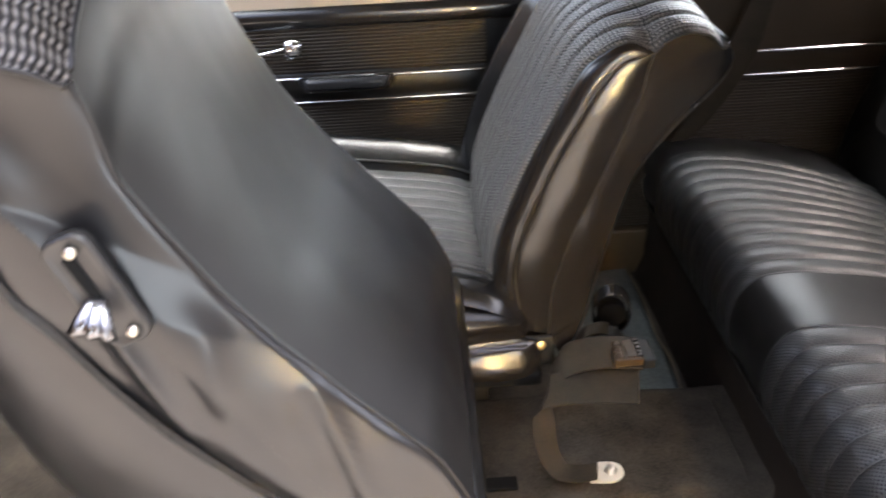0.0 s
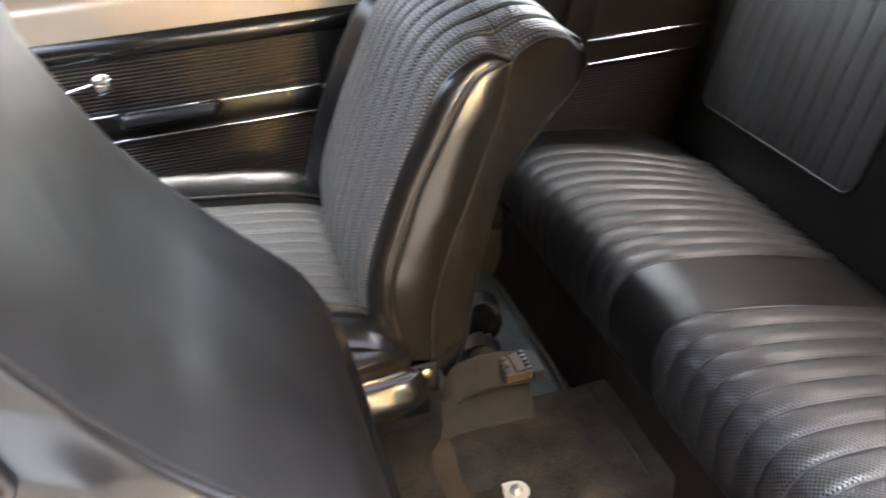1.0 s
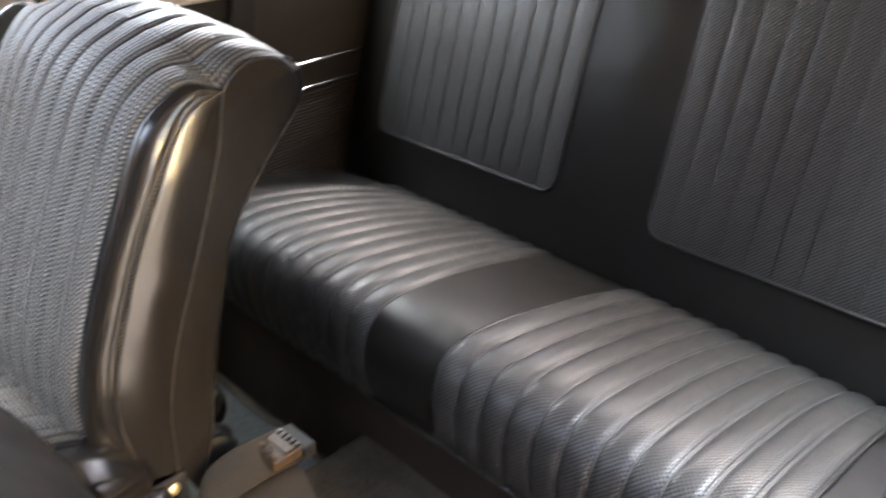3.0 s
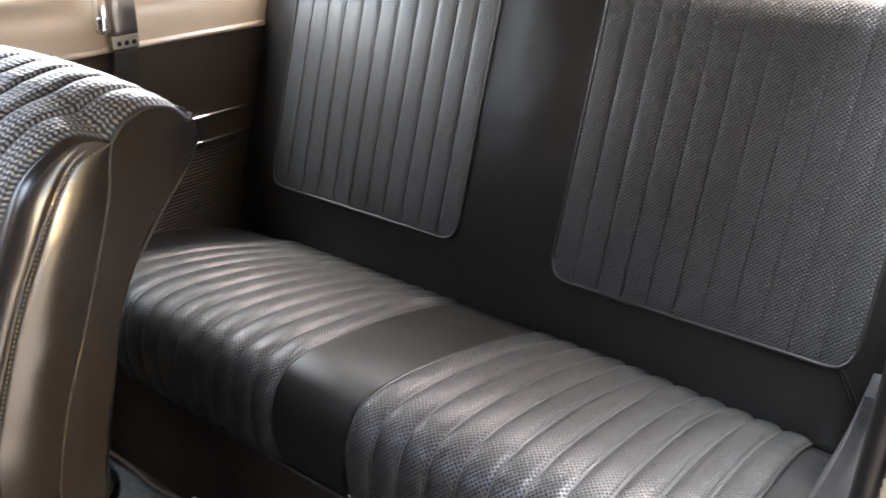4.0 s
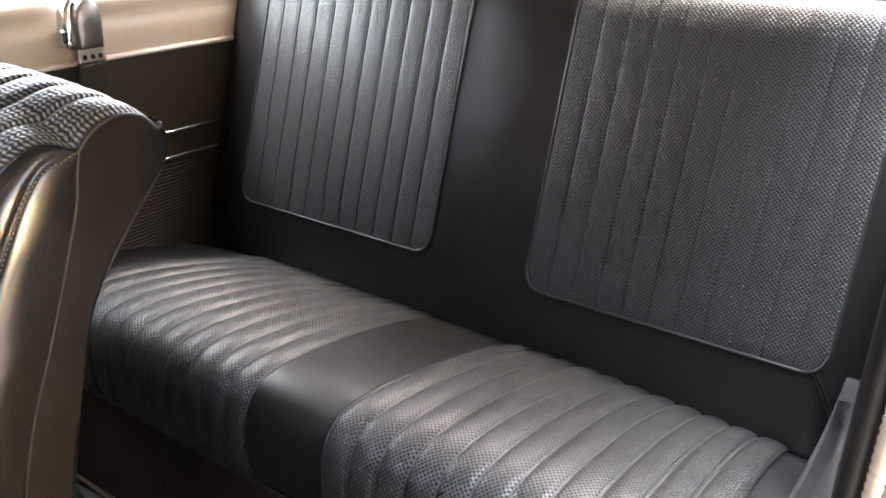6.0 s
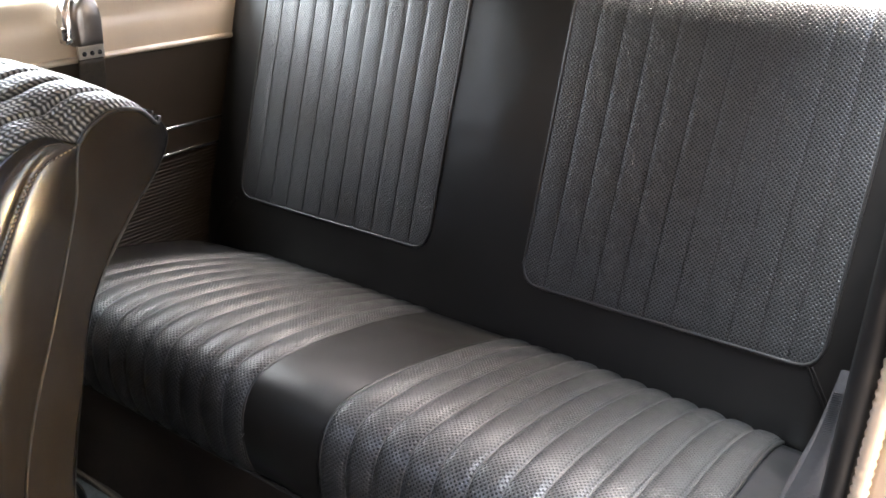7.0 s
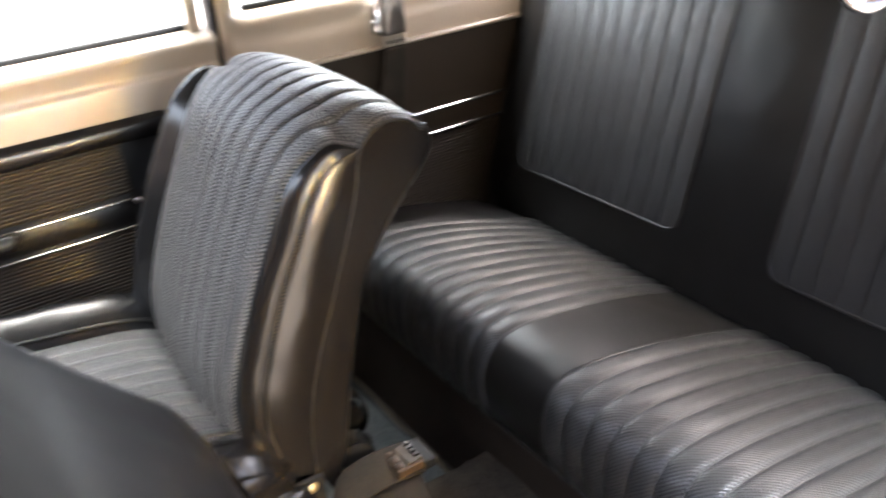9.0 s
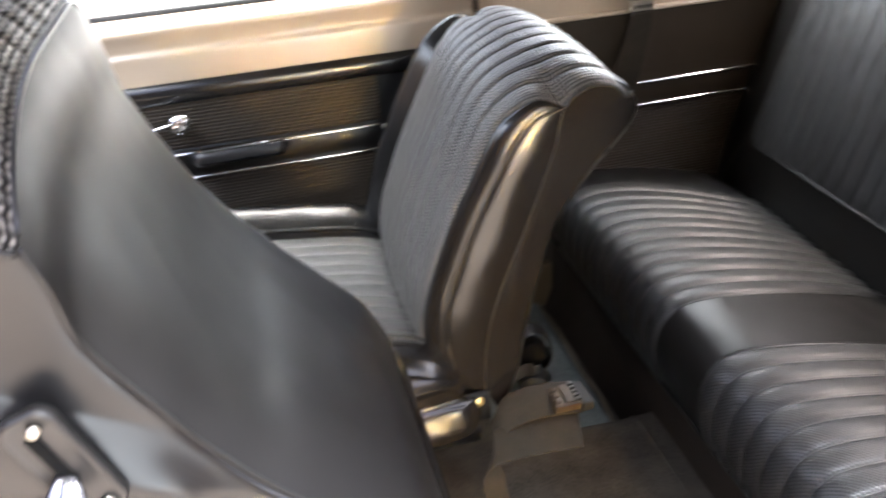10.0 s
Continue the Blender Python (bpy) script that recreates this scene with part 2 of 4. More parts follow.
def stitches(name, line, count, size, mat, parent, label=""):
    """A row of small raised thread stitches along a curve."""
    p = smooth_line(line, 2 * count)
    verts, faces = [], []
    for k in range(count):
        a, c = p[2 * k], p[2 * k + 1]
        a, c = a, a + (c - a) * 1.25
        way = (c - a) / (np.linalg.norm(c - a) + 1e-9)
        s1 = np.cross(way, (0.3, 1.0, 0.2))
        s1 /= np.linalg.norm(s1)
        s2 = np.cross(way, s1)
        n0 = len(verts)
        for q, r in ((a, 0.5), ((a + c) / 2, 1.0), (c, 0.5)):
            verts += [q + size * r * (math.cos(g) * s1 + math.sin(g) * s2) for g in np.linspace(0, 2 * math.pi, 5, endpoint=False)]
        for i in range(2):
            for j in range(5):
                faces.append((n0 + 5 * i + j, n0 + 5 * i + (j + 1) % 5, n0 + 5 * i + 5 + (j + 1) % 5, n0 + 5 * i + 5 + j))
    return piece(name, verts, faces, mat, parent, label)


def slab(name, lo, hi, mat, parent=None, label="", bevel=0.004, segments=2, at=None):
    """A box between two corners with rounded edges."""
    bm = bmesh.new()
    bmesh.ops.create_cube(bm, size=1)
    lo, hi = Vector(lo), Vector(hi)
    base = origin_of(parent) if parent else Vector(at or (0, 0, 0))
    for v in bm.verts:
        v.co = Vector([(lo[k] + hi[k]) / 2 + v.co[k] * (hi[k] - lo[k]) for k in range(3)]) - base
    if bevel:
        bmesh.ops.bevel(bm, geom=bm.edges[:], offset=bevel, segments=segments, affect="EDGES", profile=0.6)
    me = bpy.data.meshes.new(name)
    bm.to_mesh(me)
    bm.free()
    me.polygons.foreach_set("use_smooth", [bevel > 0.006] * len(me.polygons))
    me.materials.append(mat)
    ob = new(name, me)
    if parent:
        ob.parent = parent
    else:
        ob.location = base
    return tagged(ob, label)


def lathe(name, profile, centre, axis, mat, parent=None, label="", n=24, at=None):
    """A turned shape: profile rows of (radius, height along the axis)."""
    turn = Vector(axis).to_track_quat("Z", "Y")
    rings = [[Vector(centre) + turn @ Vector((r * math.cos(a), r * math.sin(a), h)) for a in np.linspace(0, 2 * math.pi, n, endpoint=False)] for r, h in profile]
    return grid(name, rings, mat, parent, label, ring=True, caps=True, at=at)


def ribbon(name, line, across, thick, mat, parent=None, label="", samples=30):
    """A strap along a curve; across: half its width as a vector at each given point."""
    p = smooth_line(np.hstack([np.asarray(line, float), np.asarray(across, float)]), samples)
    c, w = p[:, :3], p[:, 3:]
    way = np.gradient(c, axis=0)
    nor = np.cross(way, w)
    nor /= np.linalg.norm(nor, axis=1)[:, None]
    h = nor * thick / 2
    rows = np.stack([c - w + h, c - 0.9 * w + 1.3 * h, c + 0.9 * w + 1.3 * h, c + w + h, c + w - h, c + 0.9 * w - 1.3 * h, c - 0.9 * w - 1.3 * h, c - w - h], 1)
    return grid(name, rows, mat, parent, label, ring=True, caps=True)


def pleat(f, count, height, power=2.6):
    """Height of padding between sewn seams, at f from 0 to 1 across count pleats."""
    g = (f * count) % 1.0
    return height * (1 - abs(2 * g - 1) ** power)


# ---- floor and shell ----
ground = slab("ground", (-60, -60, -0.42), (60, 60, -0.35), PAVING, label="pale paving outside the hall", bevel=0)
tagged(ground, category="ground", kind="structure")

xs = np.linspace(-1.75, 0.05, 70)
ys = np.concatenate([np.linspace(-0.72, -0.24, 12), np.linspace(-0.22, 0.22, 45), np.linspace(0.24, 0.72, 12)])


def tunnel(y):
    s = min(1.0, max(0.0, (0.185 - abs(y)) / 0.06))
    return 0.085 * s * s * (3 - 2 * s)


rows = [[(x, y, 0.04 + tunnel(y) + 0.004 * noise.noise((x * 9, y * 9, 3.0))) for y in ys] for x in xs]
floor = grid("floor", rows, CARPET, label="dark worn carpet over the floor and centre tunnel", flip=True)
tagged(floor, category="floor", kind="structure")
slab("floor_pan", (-1.78, -0.74, -0.02), (0.9, 0.74, 0.02), DARK_STEEL, label="sheet metal floor pan under the carpet", bevel=0.003)
tagged(bpy.data.objects["floor_pan"], category="floor", kind="structure")
hall_floor = slab("floor_hall", (-4.05, -3.6, -0.36), (5.0, 0.6, -0.34), HONEY, label="honey brown hall floor under the car", bevel=0)
tagged(hall_floor, category="floor", kind="structure")
# unseen walls, added and sized to keep sky light off the cabin
hall = slab("wall_hall", (-7, -3.75, -0.35), (7, -3.6, 3.2), BOARDS, label="unseen brown wall blocking low sky beside the car", bevel=0.01)
tagged(hall, category="wall", kind="structure")
end = slab("wall_blocker_front", (-4.2, -3.6, -0.35), (-4.05, 3.4, 2.9), BOARDS, label="unseen brown wall blocking sky ahead of the car", bevel=0.01)
tagged(end, category="wall", kind="structure")

# unseen slab overhead, added only to block sky
lid = slab("ceiling_blocker", (-2.2, -0.45, 2.9), (1.2, 0.7, 3.0), BOARDS, label="unseen brown slab blocking sky above the car", bevel=0.01)
tagged(lid, category="ceiling", kind="structure")

# ---- rear bench ----
CUSHION = [(0.470, 0.290), (0.448, 0.318), (0.420, 0.342), (0.34, 0.372), (0.22, 0.398), (0.10, 0.412), (0.03, 0.408), (-0.005, 0.388), (-0.022, 0.345), (-0.020, 0.285), (-0.005, 0.245), (0.02, 0.225)]
SEAM, BAND, PLEATS = 0.578, 0.076, 11


def drawn(x, y):
    """The sewn panels are drawn a little towards one side at the back of the cushion."""
    s = min(1.0, max(0.0, (x - 0.02) / 0.32))
    return y + float(np.interp(y, (-0.70, -SEAM, -BAND, BAND, SEAM, 0.70), (0.0, -0.008 * s, -0.040 * s, -0.022 * s, -0.075 * s**1.6, 0.0)))


def cushion_rows(y0, y1, ny, ns, lift=0.0, count=0, height=0.0):
    line = smooth_line(CUSHION, ns)
    way = np.gradient(line, axis=0)
    nor = np.stack([-way[:, 1], way[:, 0]], 1) / np.linalg.norm(way, axis=1)[:, None]
    if nor[ns // 2, 1] < 0:
        nor = -nor
    run = np.r_[0, np.cumsum(np.linalg.norm(np.diff(line, axis=0), axis=1))]
    pts, uv = [], []
    for i, y in enumerate(np.linspace(y0, y1, ny)):
        f = i / (ny - 1)
        h = lift + (pleat(f, count, height, 3.4) if count else 0.0)
        row = []
        for k in range(ns):
            edge = max(0.0, abs(y) - 0.60)
            dip = edge**2 * 1.6 + 0.016 * min(1.0, max(0.0, (-0.25 - y) / 0.35)) * min(1.0, max(0.0, (line[k, 0] - 0.24) / 0.16)) ** 1.5
            row.append((line[k, 0] + nor[k, 0] * h, drawn(line[k, 0], y), line[k, 1] + nor[k, 1] * h - dip))
        pts.append(row)
        uv.append([(y, r) for r in run])
    return pts, uv


bench = thing("rear_bench", (0.2, 0, 0.2), "black vinyl rear bench cushion with pleated embossed panels", "car seat")
pts, uv = cushion_rows(-0.69, 0.69, 90, 60, -0.002)
grid("cushion_shell", pts, VINYL_SOFT, bench, "smooth black vinyl", flip=True)
for side in (1, -1):
    pts, uv = cushion_rows(side * BAND, side * SEAM, 12 * PLEATS + 1, 70, 0.0015, PLEATS, 0.0062)
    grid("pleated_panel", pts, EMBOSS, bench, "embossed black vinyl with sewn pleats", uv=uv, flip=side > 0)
for side in (1, -1):
    for k in range(1, PLEATS):
        y = side * (BAND + (SEAM - BAND) * k / PLEATS)
        row = cushion_rows(y, y + 0.001, 2, 40, 0.0022)[0][0]
        tube("seam", row[1:], 0.0011, SEAM_GLINT, bench, samples=44, n=5)
for y in (SEAM, BAND, -BAND, -SEAM):
    tube("piping", cushion_rows(y, y + 0.001, 2, 40, 0.0016)[0][0][3:], 0.0026, PIPING, bench, samples=60)
pts, uv = cushion_rows(-BAND + 0.004, BAND - 0.004, 12, 60, 0.0035)
grid("centre_band", pts, VINYL_DIM, bench, "smooth black vinyl band", flip=True)
tube("lower_piping", [(-0.008, -0.68, 0.242), (-0.010, 0.0, 0.240), (-0.008, 0.68, 0.242)], 0.0028, PIPING, bench)
grid("front_valance", [[(-0.012, y, 0.245), (0.006, y, 0.20), (0.004, y, 0.12), (-0.03, y, 0.03)] for y in np.linspace(-0.70, 0.70, 20)], KICK, bench, "black kick panel under the cushion", flip=True)

BACK = [(0.44, 0.28), (0.432, 0.33), (0.444, 0.40), (0.462, 0.47), (0.50, 0.60), (0.542, 0.74), (0.572, 0.84), (0.590, 0.90), (0.612, 0.93), (0.645, 0.937), (0.68, 0.91), (0.69, 0.86), (0.69, 0.5)]
BACK_RUN = smooth_line(BACK, 160)


def back_rows(y0, y1, ny, ns, start, stop, lift, count=0, height=0.0, corner=0.0):
    line = BACK_RUN
    way = np.gradient(line, axis=0)
    nor = np.stack([-way[:, 1], way[:, 0]], 1) / np.linalg.norm(way, axis=1)[:, None]
    run = np.r_[0, np.cumsum(np.linalg.norm(np.diff(line, axis=0), axis=1))]
    pts, uv = [], []
    for i, y in enumerate(np.linspace(y0, y1, ny)):
        f = i / (ny - 1)
        near = min(f, 1 - f) * abs(y1 - y0)
        up = corner - math.sqrt(max(0.0, corner**2 - (corner - near) ** 2)) if near < corner else 0.0
        row, tex = [], []
        for s in np.linspace(start + up, stop, ns):
            x, z = np.interp(s, run, line[:, 0]), np.interp(s, run, line[:, 1])
            nx, nz = np.interp(s, run, nor[:, 0]), np.interp(s, run, nor[:, 1])
            fade = min(1.0, (s - start - up) / 0.015)
            h = lift + (pleat(f, count, height, 4.5) * (0.35 + 0.65 * fade) if count else 0.0)
            edge = max(0.0, abs(y) - 0.60)
            row.append((x + nx * h + edge**2 * (2.2 if y > 0 else 4.0), y, z + nz * h))
            tex.append((y, s))
        pts.append(row)
        uv.append(tex)
    return pts, uv


BACK_LENGTH = float(np.linalg.norm(np.diff(BACK_RUN, axis=0), axis=1).sum())
backrest = thing("rear_seat_back", (0.55, 0, 0.3), "black vinyl rear backrest with two pleated embossed panels", "car seat")
pts, uv = back_rows(-0.70, 0.70, 80, 90, 0.0, BACK_LENGTH, 0.0)
grid("backrest_shell", pts, VINYL_DIM, backrest, "smooth black vinyl", flip=False)
for y0, y1, foot in ((0.086, 0.583, 0.174), (-0.117, -0.610, 0.166)):
    pts, uv = back_rows(y0, y1, 133, 70, foot, 0.78, 0.0015, 11, 0.0022, 0.034)
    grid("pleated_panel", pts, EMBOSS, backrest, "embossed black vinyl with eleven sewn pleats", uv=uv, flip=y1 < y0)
    for k in range(1, 11):
        y = y0 + (y1 - y0) * k / 11
        row = back_rows(y, y + 0.001, 2, 40, foot + 0.002 + (0.006 if k in (1, 10) else 0.0), 0.78, 0.0022)[0][0]
        # dark cords: the shade of the grooves is put into the colour
        tube("seam", row, 0.0009, VINYL_DIM, backrest, samples=44, n=5)
    pts = np.array(back_rows(y0, y1, 60, 30, foot, 0.78, 0.002, corner=0.034)[0])
    loop = np.vstack([pts[0][::-1], pts[1:-1, 0], pts[-1]])
    tube("piping", loop, 0.0028, PIPING, backrest, samples=150)
pts = np.array(back_rows(-0.113, 0.082, 25, 60, 0.12, 0.78, 0.0006)[0])
pts[:, :, 0] -= 0.006 * np.sin(np.linspace(0, math.pi, 25))[:, None] ** 1.5 * np.clip(np.linspace(-0.3, 2.5, 60), 0, 1)[None, :] ** 1.5
grid("centre_band", pts, VINYL_DIM, backrest, "smooth black vinyl band, slightly puffed")
for side in (1, -1):
    for shift in (-0.003, 0.003):
        row = [back_rows(y, y + 0.001, 2, 2, s, s + 0.001, 0.0012)[0][0][0] for y, s in ((side * 0.596 + shift, 0.168), (side * 0.630 + shift, 0.115), (side * 0.655 + shift, 0.070))]
        tube("corner_seam", row, 0.0016, VINYL_DIM, backrest)

# ---- front seats ----
FRONT = [(-0.425, 0.33), (-0.440, 0.40), (-0.431, 0.49), (-0.385, 0.61), (-0.343, 0.695), (-0.300, 0.775), (-0.262, 0.815), (-0.215, 0.840), (-0.160, 0.848), (-0.115, 0.838), (-0.088, 0.816)]
REAR = [(-0.088, 0.816), (-0.073, 0.796), (-0.071, 0.772), (-0.090, 0.738), (-0.143, 0.680), (-0.203, 0.600), (-0.234, 0.503), (-0.258, 0.406), (-0.280, 0.300), (-0.312, 0.224)]
SEAT_Y, HALF = 0.345, 0.245


def to3(xz, y):
    return [(x, SEAT_Y + y, z) for x, z in xz]


def bands(curves, counts, bulges, powers):
    """Rows across neighbouring curves of equal length, swollen between them along the local normal."""
    curves = [np.asarray(c, float) for c in curves]
    rows = []
    for a, b, n, h, e in zip(curves[:-1], curves[1:], counts, bulges, powers):
        for k in range(n + (b is curves[-1])):
            f = k / n
            rows.append((a * (1 - f) + b * f, h * math.sin(math.pi * f**0.8) ** e if 0 < f < 1 else 0.0, a, b))
    pts = np.array([r[0] for r in rows])
    along, across = np.gradient(pts, axis=1), np.gradient(pts, axis=0)
    nor = np.cross(along, across)
    nor /= np.linalg.norm(nor, axis=2)[:, :, None] + 1e-9
    lift = np.array([[r[1] * min(1.0, np.linalg.norm(r[3][j] - r[2][j]) / 0.05) for j in range(pts.shape[1])] for r in rows])
    return pts, nor, lift


def folds(pts):
    """Loose pulls in the vinyl round the latch of the tipped seat: ridges and hollows along short lines."""
    lift = np.zeros(pts.shape[:2])
    x, z = pts[:, :, 0], pts[:, :, 2]
    for ax, az, bx, bz, height, wide in ((-0.258, 0.700, -0.334, 0.588, 0.0090, 0.0068), (-0.276, 0.712, -0.350, 0.610, -0.0045, 0.013), (-0.240, 0.690, -0.306, 0.580, -0.0040, 0.012),
                                         (-0.219, 0.634, -0.282, 0.586, 0.0045, 0.011), (-0.228, 0.520, -0.318, 0.400, 0.0080, 0.0085), (-0.252, 0.520, -0.336, 0.410, -0.0045, 0.012),
                                         (-0.175, 0.760, -0.150, 0.800, 0.0030, 0.012), (-0.215, 0.735, -0.190, 0.715, -0.0040, 0.035), (-0.330, 0.560, -0.350, 0.450, 0.0040, 0.016)):
        dx, dz = bx - ax, bz - az
        f = np.clip(((x - ax) * dx + (z - az) * dz) / (dx * dx + dz * dz), 0, 1)
        far = (x - ax - f * dx) ** 2 + (z - az - f * dz) ** 2
        lift += height * np.exp(-far / wide**2) * (0.55 + 0.45 * np.sin(math.pi * f))
    return lift


def round_bolster(edge, sewn, seam, s, fuller):
    """One full roll from the woven edge round to the side seam, with a sewn line on its front."""
    rows = []
    turn_by = np.linspace(0, math.pi / 2, 44)
    for e, c, m in zip(edge, sewn, seam):
        ahead = e - m
        ahead[1] = 0.0
        far, line = np.linalg.norm(ahead) + 1e-6, np.linalg.norm((c - m)[[0, 2]])
        full = min(1.0, far / 0.11)
        ahead /= far
        row = []
        for a in turn_by:
            d = (far + fuller * full * full * math.sin(2 * a)) * math.cos(a) ** 0.72
            out = (abs(m[1] - e[1]) + 0.003 * full * math.sin(2 * a)) * math.sin(a) ** 0.72
            out += 0.0035 * full * math.sin(math.pi * min(1.0, max(0.0, (line - d) / (line + 1e-6)))) ** 1.2
            dent = 0.0026 * full * math.exp(-(((d - line) / 0.0045) ** 2))
            row.append((m[0] + ahead[0] * (d - 0.4 * dent), e[1] + s * (out - 0.8 * dent), m[2] + ahead[2] * (d - 0.4 * dent)))
        rows.append(row)
    pts = np.array(rows).transpose(1, 0, 2)
    pts[:, :, 1] += s * creases(pts, 0.0013)
    return pts


def creases(pts, height):
    """Soft folds of loose vinyl, fading towards the edges of a panel."""
    ni, nj = pts.shape[:2]
    fade = np.minimum(1.0, np.minimum(np.arange(ni), np.arange(ni)[::-1]) / 4.0)[:, None] * np.minimum(1.0, np.minimum(np.arange(nj), np.arange(nj)[::-1]) / 6.0)[None, :]
    folds = np.array([[noise.noise((p[0] * 11 + p[2] * 5, p[1] * 4, p[2] * 14 - p[0] * 9)) for p in row] for row in pts])
    return height * fade * folds


def border(w):
    """Height of the rolled border, from its seam outwards."""
    w = min(0.055, max(0.0, w))
    return 0.024 * math.sin(0.5 * math.pi * min(1.0, w / 0.014)) ** 0.8 + 0.50 * w - 1.6 * w * w


ROLL = smooth_line([(-0.020, 0.0), (-0.010, 0.017), (0.006, 0.031), (0.024, 0.042), (0.044, 0.052), (0.060, 0.055), (0.073, 0.047), (0.081, 0.020)], 60)


def tall_roll(w):
    """The fat outer roll of the seat cushion."""
    return float(np.interp(w, ROLL[:, 0], ROLL[:, 1]))


def front_seat(seat_y, rear_line, label, middle_seam=True, roll=0.0, wrinkle=0.0, tall=0.0, sewn=None):
    global SEAT_Y
    SEAT_Y = seat_y
    seat = thing("front_seat", (-0.6, SEAT_Y, 0.05), label, "car seat", "front seats")
    n, m = 70, 30
    def grow(line):
        line = np.array(line, dtype=float)
        f = np.clip((line[:, 1] - 0.5) / 0.3, 0, 1)
        line[:, 1] += tall * f * f * (3 - 2 * f)
        return line

    apex = np.array((-0.198, 0.806))
    # the edge of the woven centre: up the bolster to the corner, then over the top to the tip
    edge = np.vstack([smooth_line(grow([(-0.425, 0.33), (-0.440, 0.40), (-0.431, 0.49), (-0.385, 0.61), (-0.343, 0.695), (-0.302, 0.770), (-0.268, 0.803), (-0.232, 0.818), apex]), n),
                      smooth_line(np.vstack([grow([apex, (-0.180, 0.823), (-0.150, 0.834), (-0.115, 0.828)]), (-0.093, 0.808 + 0.6 * tall), (rear_line[0][0] - 0.001, rear_line[0][1])]), m + 1)[1:]])
    crest = np.vstack([smooth_line(grow([*FRONT[:7], (-0.205, 0.842)]), n), smooth_line(np.vstack([grow([(-0.205, 0.842), (-0.160, 0.848), (-0.115, 0.838)]), (-0.090, 0.822 + 0.6 * tall), rear_line[0]]), m + 1)[1:]])
    narrow = HALF - (0.026 if middle_seam else 0.055)
    # the outer shoulder is padded fuller at the corner
    fill = np.array([(0.0, 0.020 * math.exp(-(((k - n) / (0.16 * n)) ** 2))) for k in range(n + m)])
    inset = {-1: narrow, 1: HALF - 0.058 if middle_seam else narrow}
    wid = {q: np.array([inset[q] + (HALF - inset[q]) * min(1.0, max(0.0, (k - 0.74 * n) / (0.26 * n))) ** 1.6 for k in range(n + m)]) for q in (-1, 1)}
    way = np.gradient(crest, axis=0)
    nor = np.stack([-way[:, 1], way[:, 0]], 1) / np.linalg.norm(way, axis=1)[:, None]
    run = np.r_[0, np.cumsum(np.linalg.norm(np.diff(crest, axis=0), axis=1))]
    pts, uv = [], []
    for i in range(161):
        f = i / 160
        g = abs(2 * f - 1)
        row = []
        for k in range(n + m):
            crown = 0.012 * (1 - g * g) * min(1.0, (run[-1] - run[k]) / 0.06)
            h = 0.001 + pleat(f, 10, 0.0048, 4.6) * min(1.0, (run[-1] - run[k]) / 0.03) + crown
            base = crest[k] + (edge[k] + (fill[k] if f > 0.5 else 0.0) - crest[k]) * g**3.4
            row.append((base[0] + nor[k, 0] * h, SEAT_Y + (2 * f - 1) * wid[1 if f > 0.5 else -1][k], base[1] + nor[k, 1] * h))
        pts.append(row)
        uv.append([((2 * f - 1) * narrow, r) for r in run])
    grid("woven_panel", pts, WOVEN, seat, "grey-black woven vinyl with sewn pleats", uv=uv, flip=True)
    low = edge[:n]
    stitch = smooth_line([*sewn, apex + (0, tall)], n) if sewn else smooth_line(grow([(-0.395, 0.33), (-0.408, 0.42), (-0.398, 0.50), (-0.352, 0.62), (-0.312, 0.70), (-0.275, 0.762), (-0.245, 0.793), apex]), n)
    mid = smooth_line(grow([(-0.345, 0.30), (-0.338, 0.40), (-0.310, 0.50), (-0.268, 0.60), (-0.236, 0.68), (-0.212, 0.745), (-0.205, 0.780), apex]), n)
    top = edge[n - 1:]
    inner = np.vstack([mid, top[1:]])
    rear_in = 0.018 if middle_seam else 0.007
    rear = smooth_line(rear_line[::-1], len(inner))
    calm = np.clip((n - 4 - np.arange(n + m)) / 16.0, 0, 1)
    for s in (-1, 1):
        y = s * HALF
        first = np.array([(x, SEAT_Y + s * wid[s][k], z + (fill[k][1] if s > 0 else 0.0)) for k, (x, z) in enumerate(low)])
        third = np.array(to3(stitch, y))
        if middle_seam:
            grid("side_bolster", round_bolster(first, third, np.array(to3(mid, y + s * 0.004)), s, 0.05 if s > 0 else 0.004), VINYL, seat, "smooth black vinyl bolster", flip=s < 0)
        else:
            second = (first + third) / 2 + np.array([[(low[k] - stitch[k])[0] * 0.35, s * 0.012 * (1 - k / n) ** 0.3, (low[k] - stitch[k])[1] * 0.35] for k in range(n)])
            forth = np.gradient(low, axis=0)
            forth = np.stack([-forth[:, 1], forth[:, 0]], 1) / np.linalg.norm(forth, axis=1)[:, None]
            second += np.array([[roll * forth[k, 0], 0.0, roll * forth[k, 1]] for k in range(n)]) * np.sin(np.linspace(0.9, math.pi, n))[:, None]
            ahead = second - third
            ahead[:, 1] = 0.0
            rows = [third + ahead * (1.12 * math.sin(a) ** 0.9) - np.array((0.0, s * 0.10 * (1 - math.cos(a)) ** 0.9, 0.0)) for a in np.linspace(0, math.pi / 2, 26)]
            rows = [first] + [first + (rows[-1] - first) * f for f in (0.35, 0.7)] + rows[::-1]
            grid("front_roll", np.array(rows), VINYL_SOFT, seat, "smooth black vinyl roll", flip=s < 0)
            pts, nor3, lift = bands([third, to3(mid, y + s * 0.004)], (18,), (0.0,), (1.0,))
            out = np.zeros(pts.shape) + np.array((0.0, float(s), 0.0))
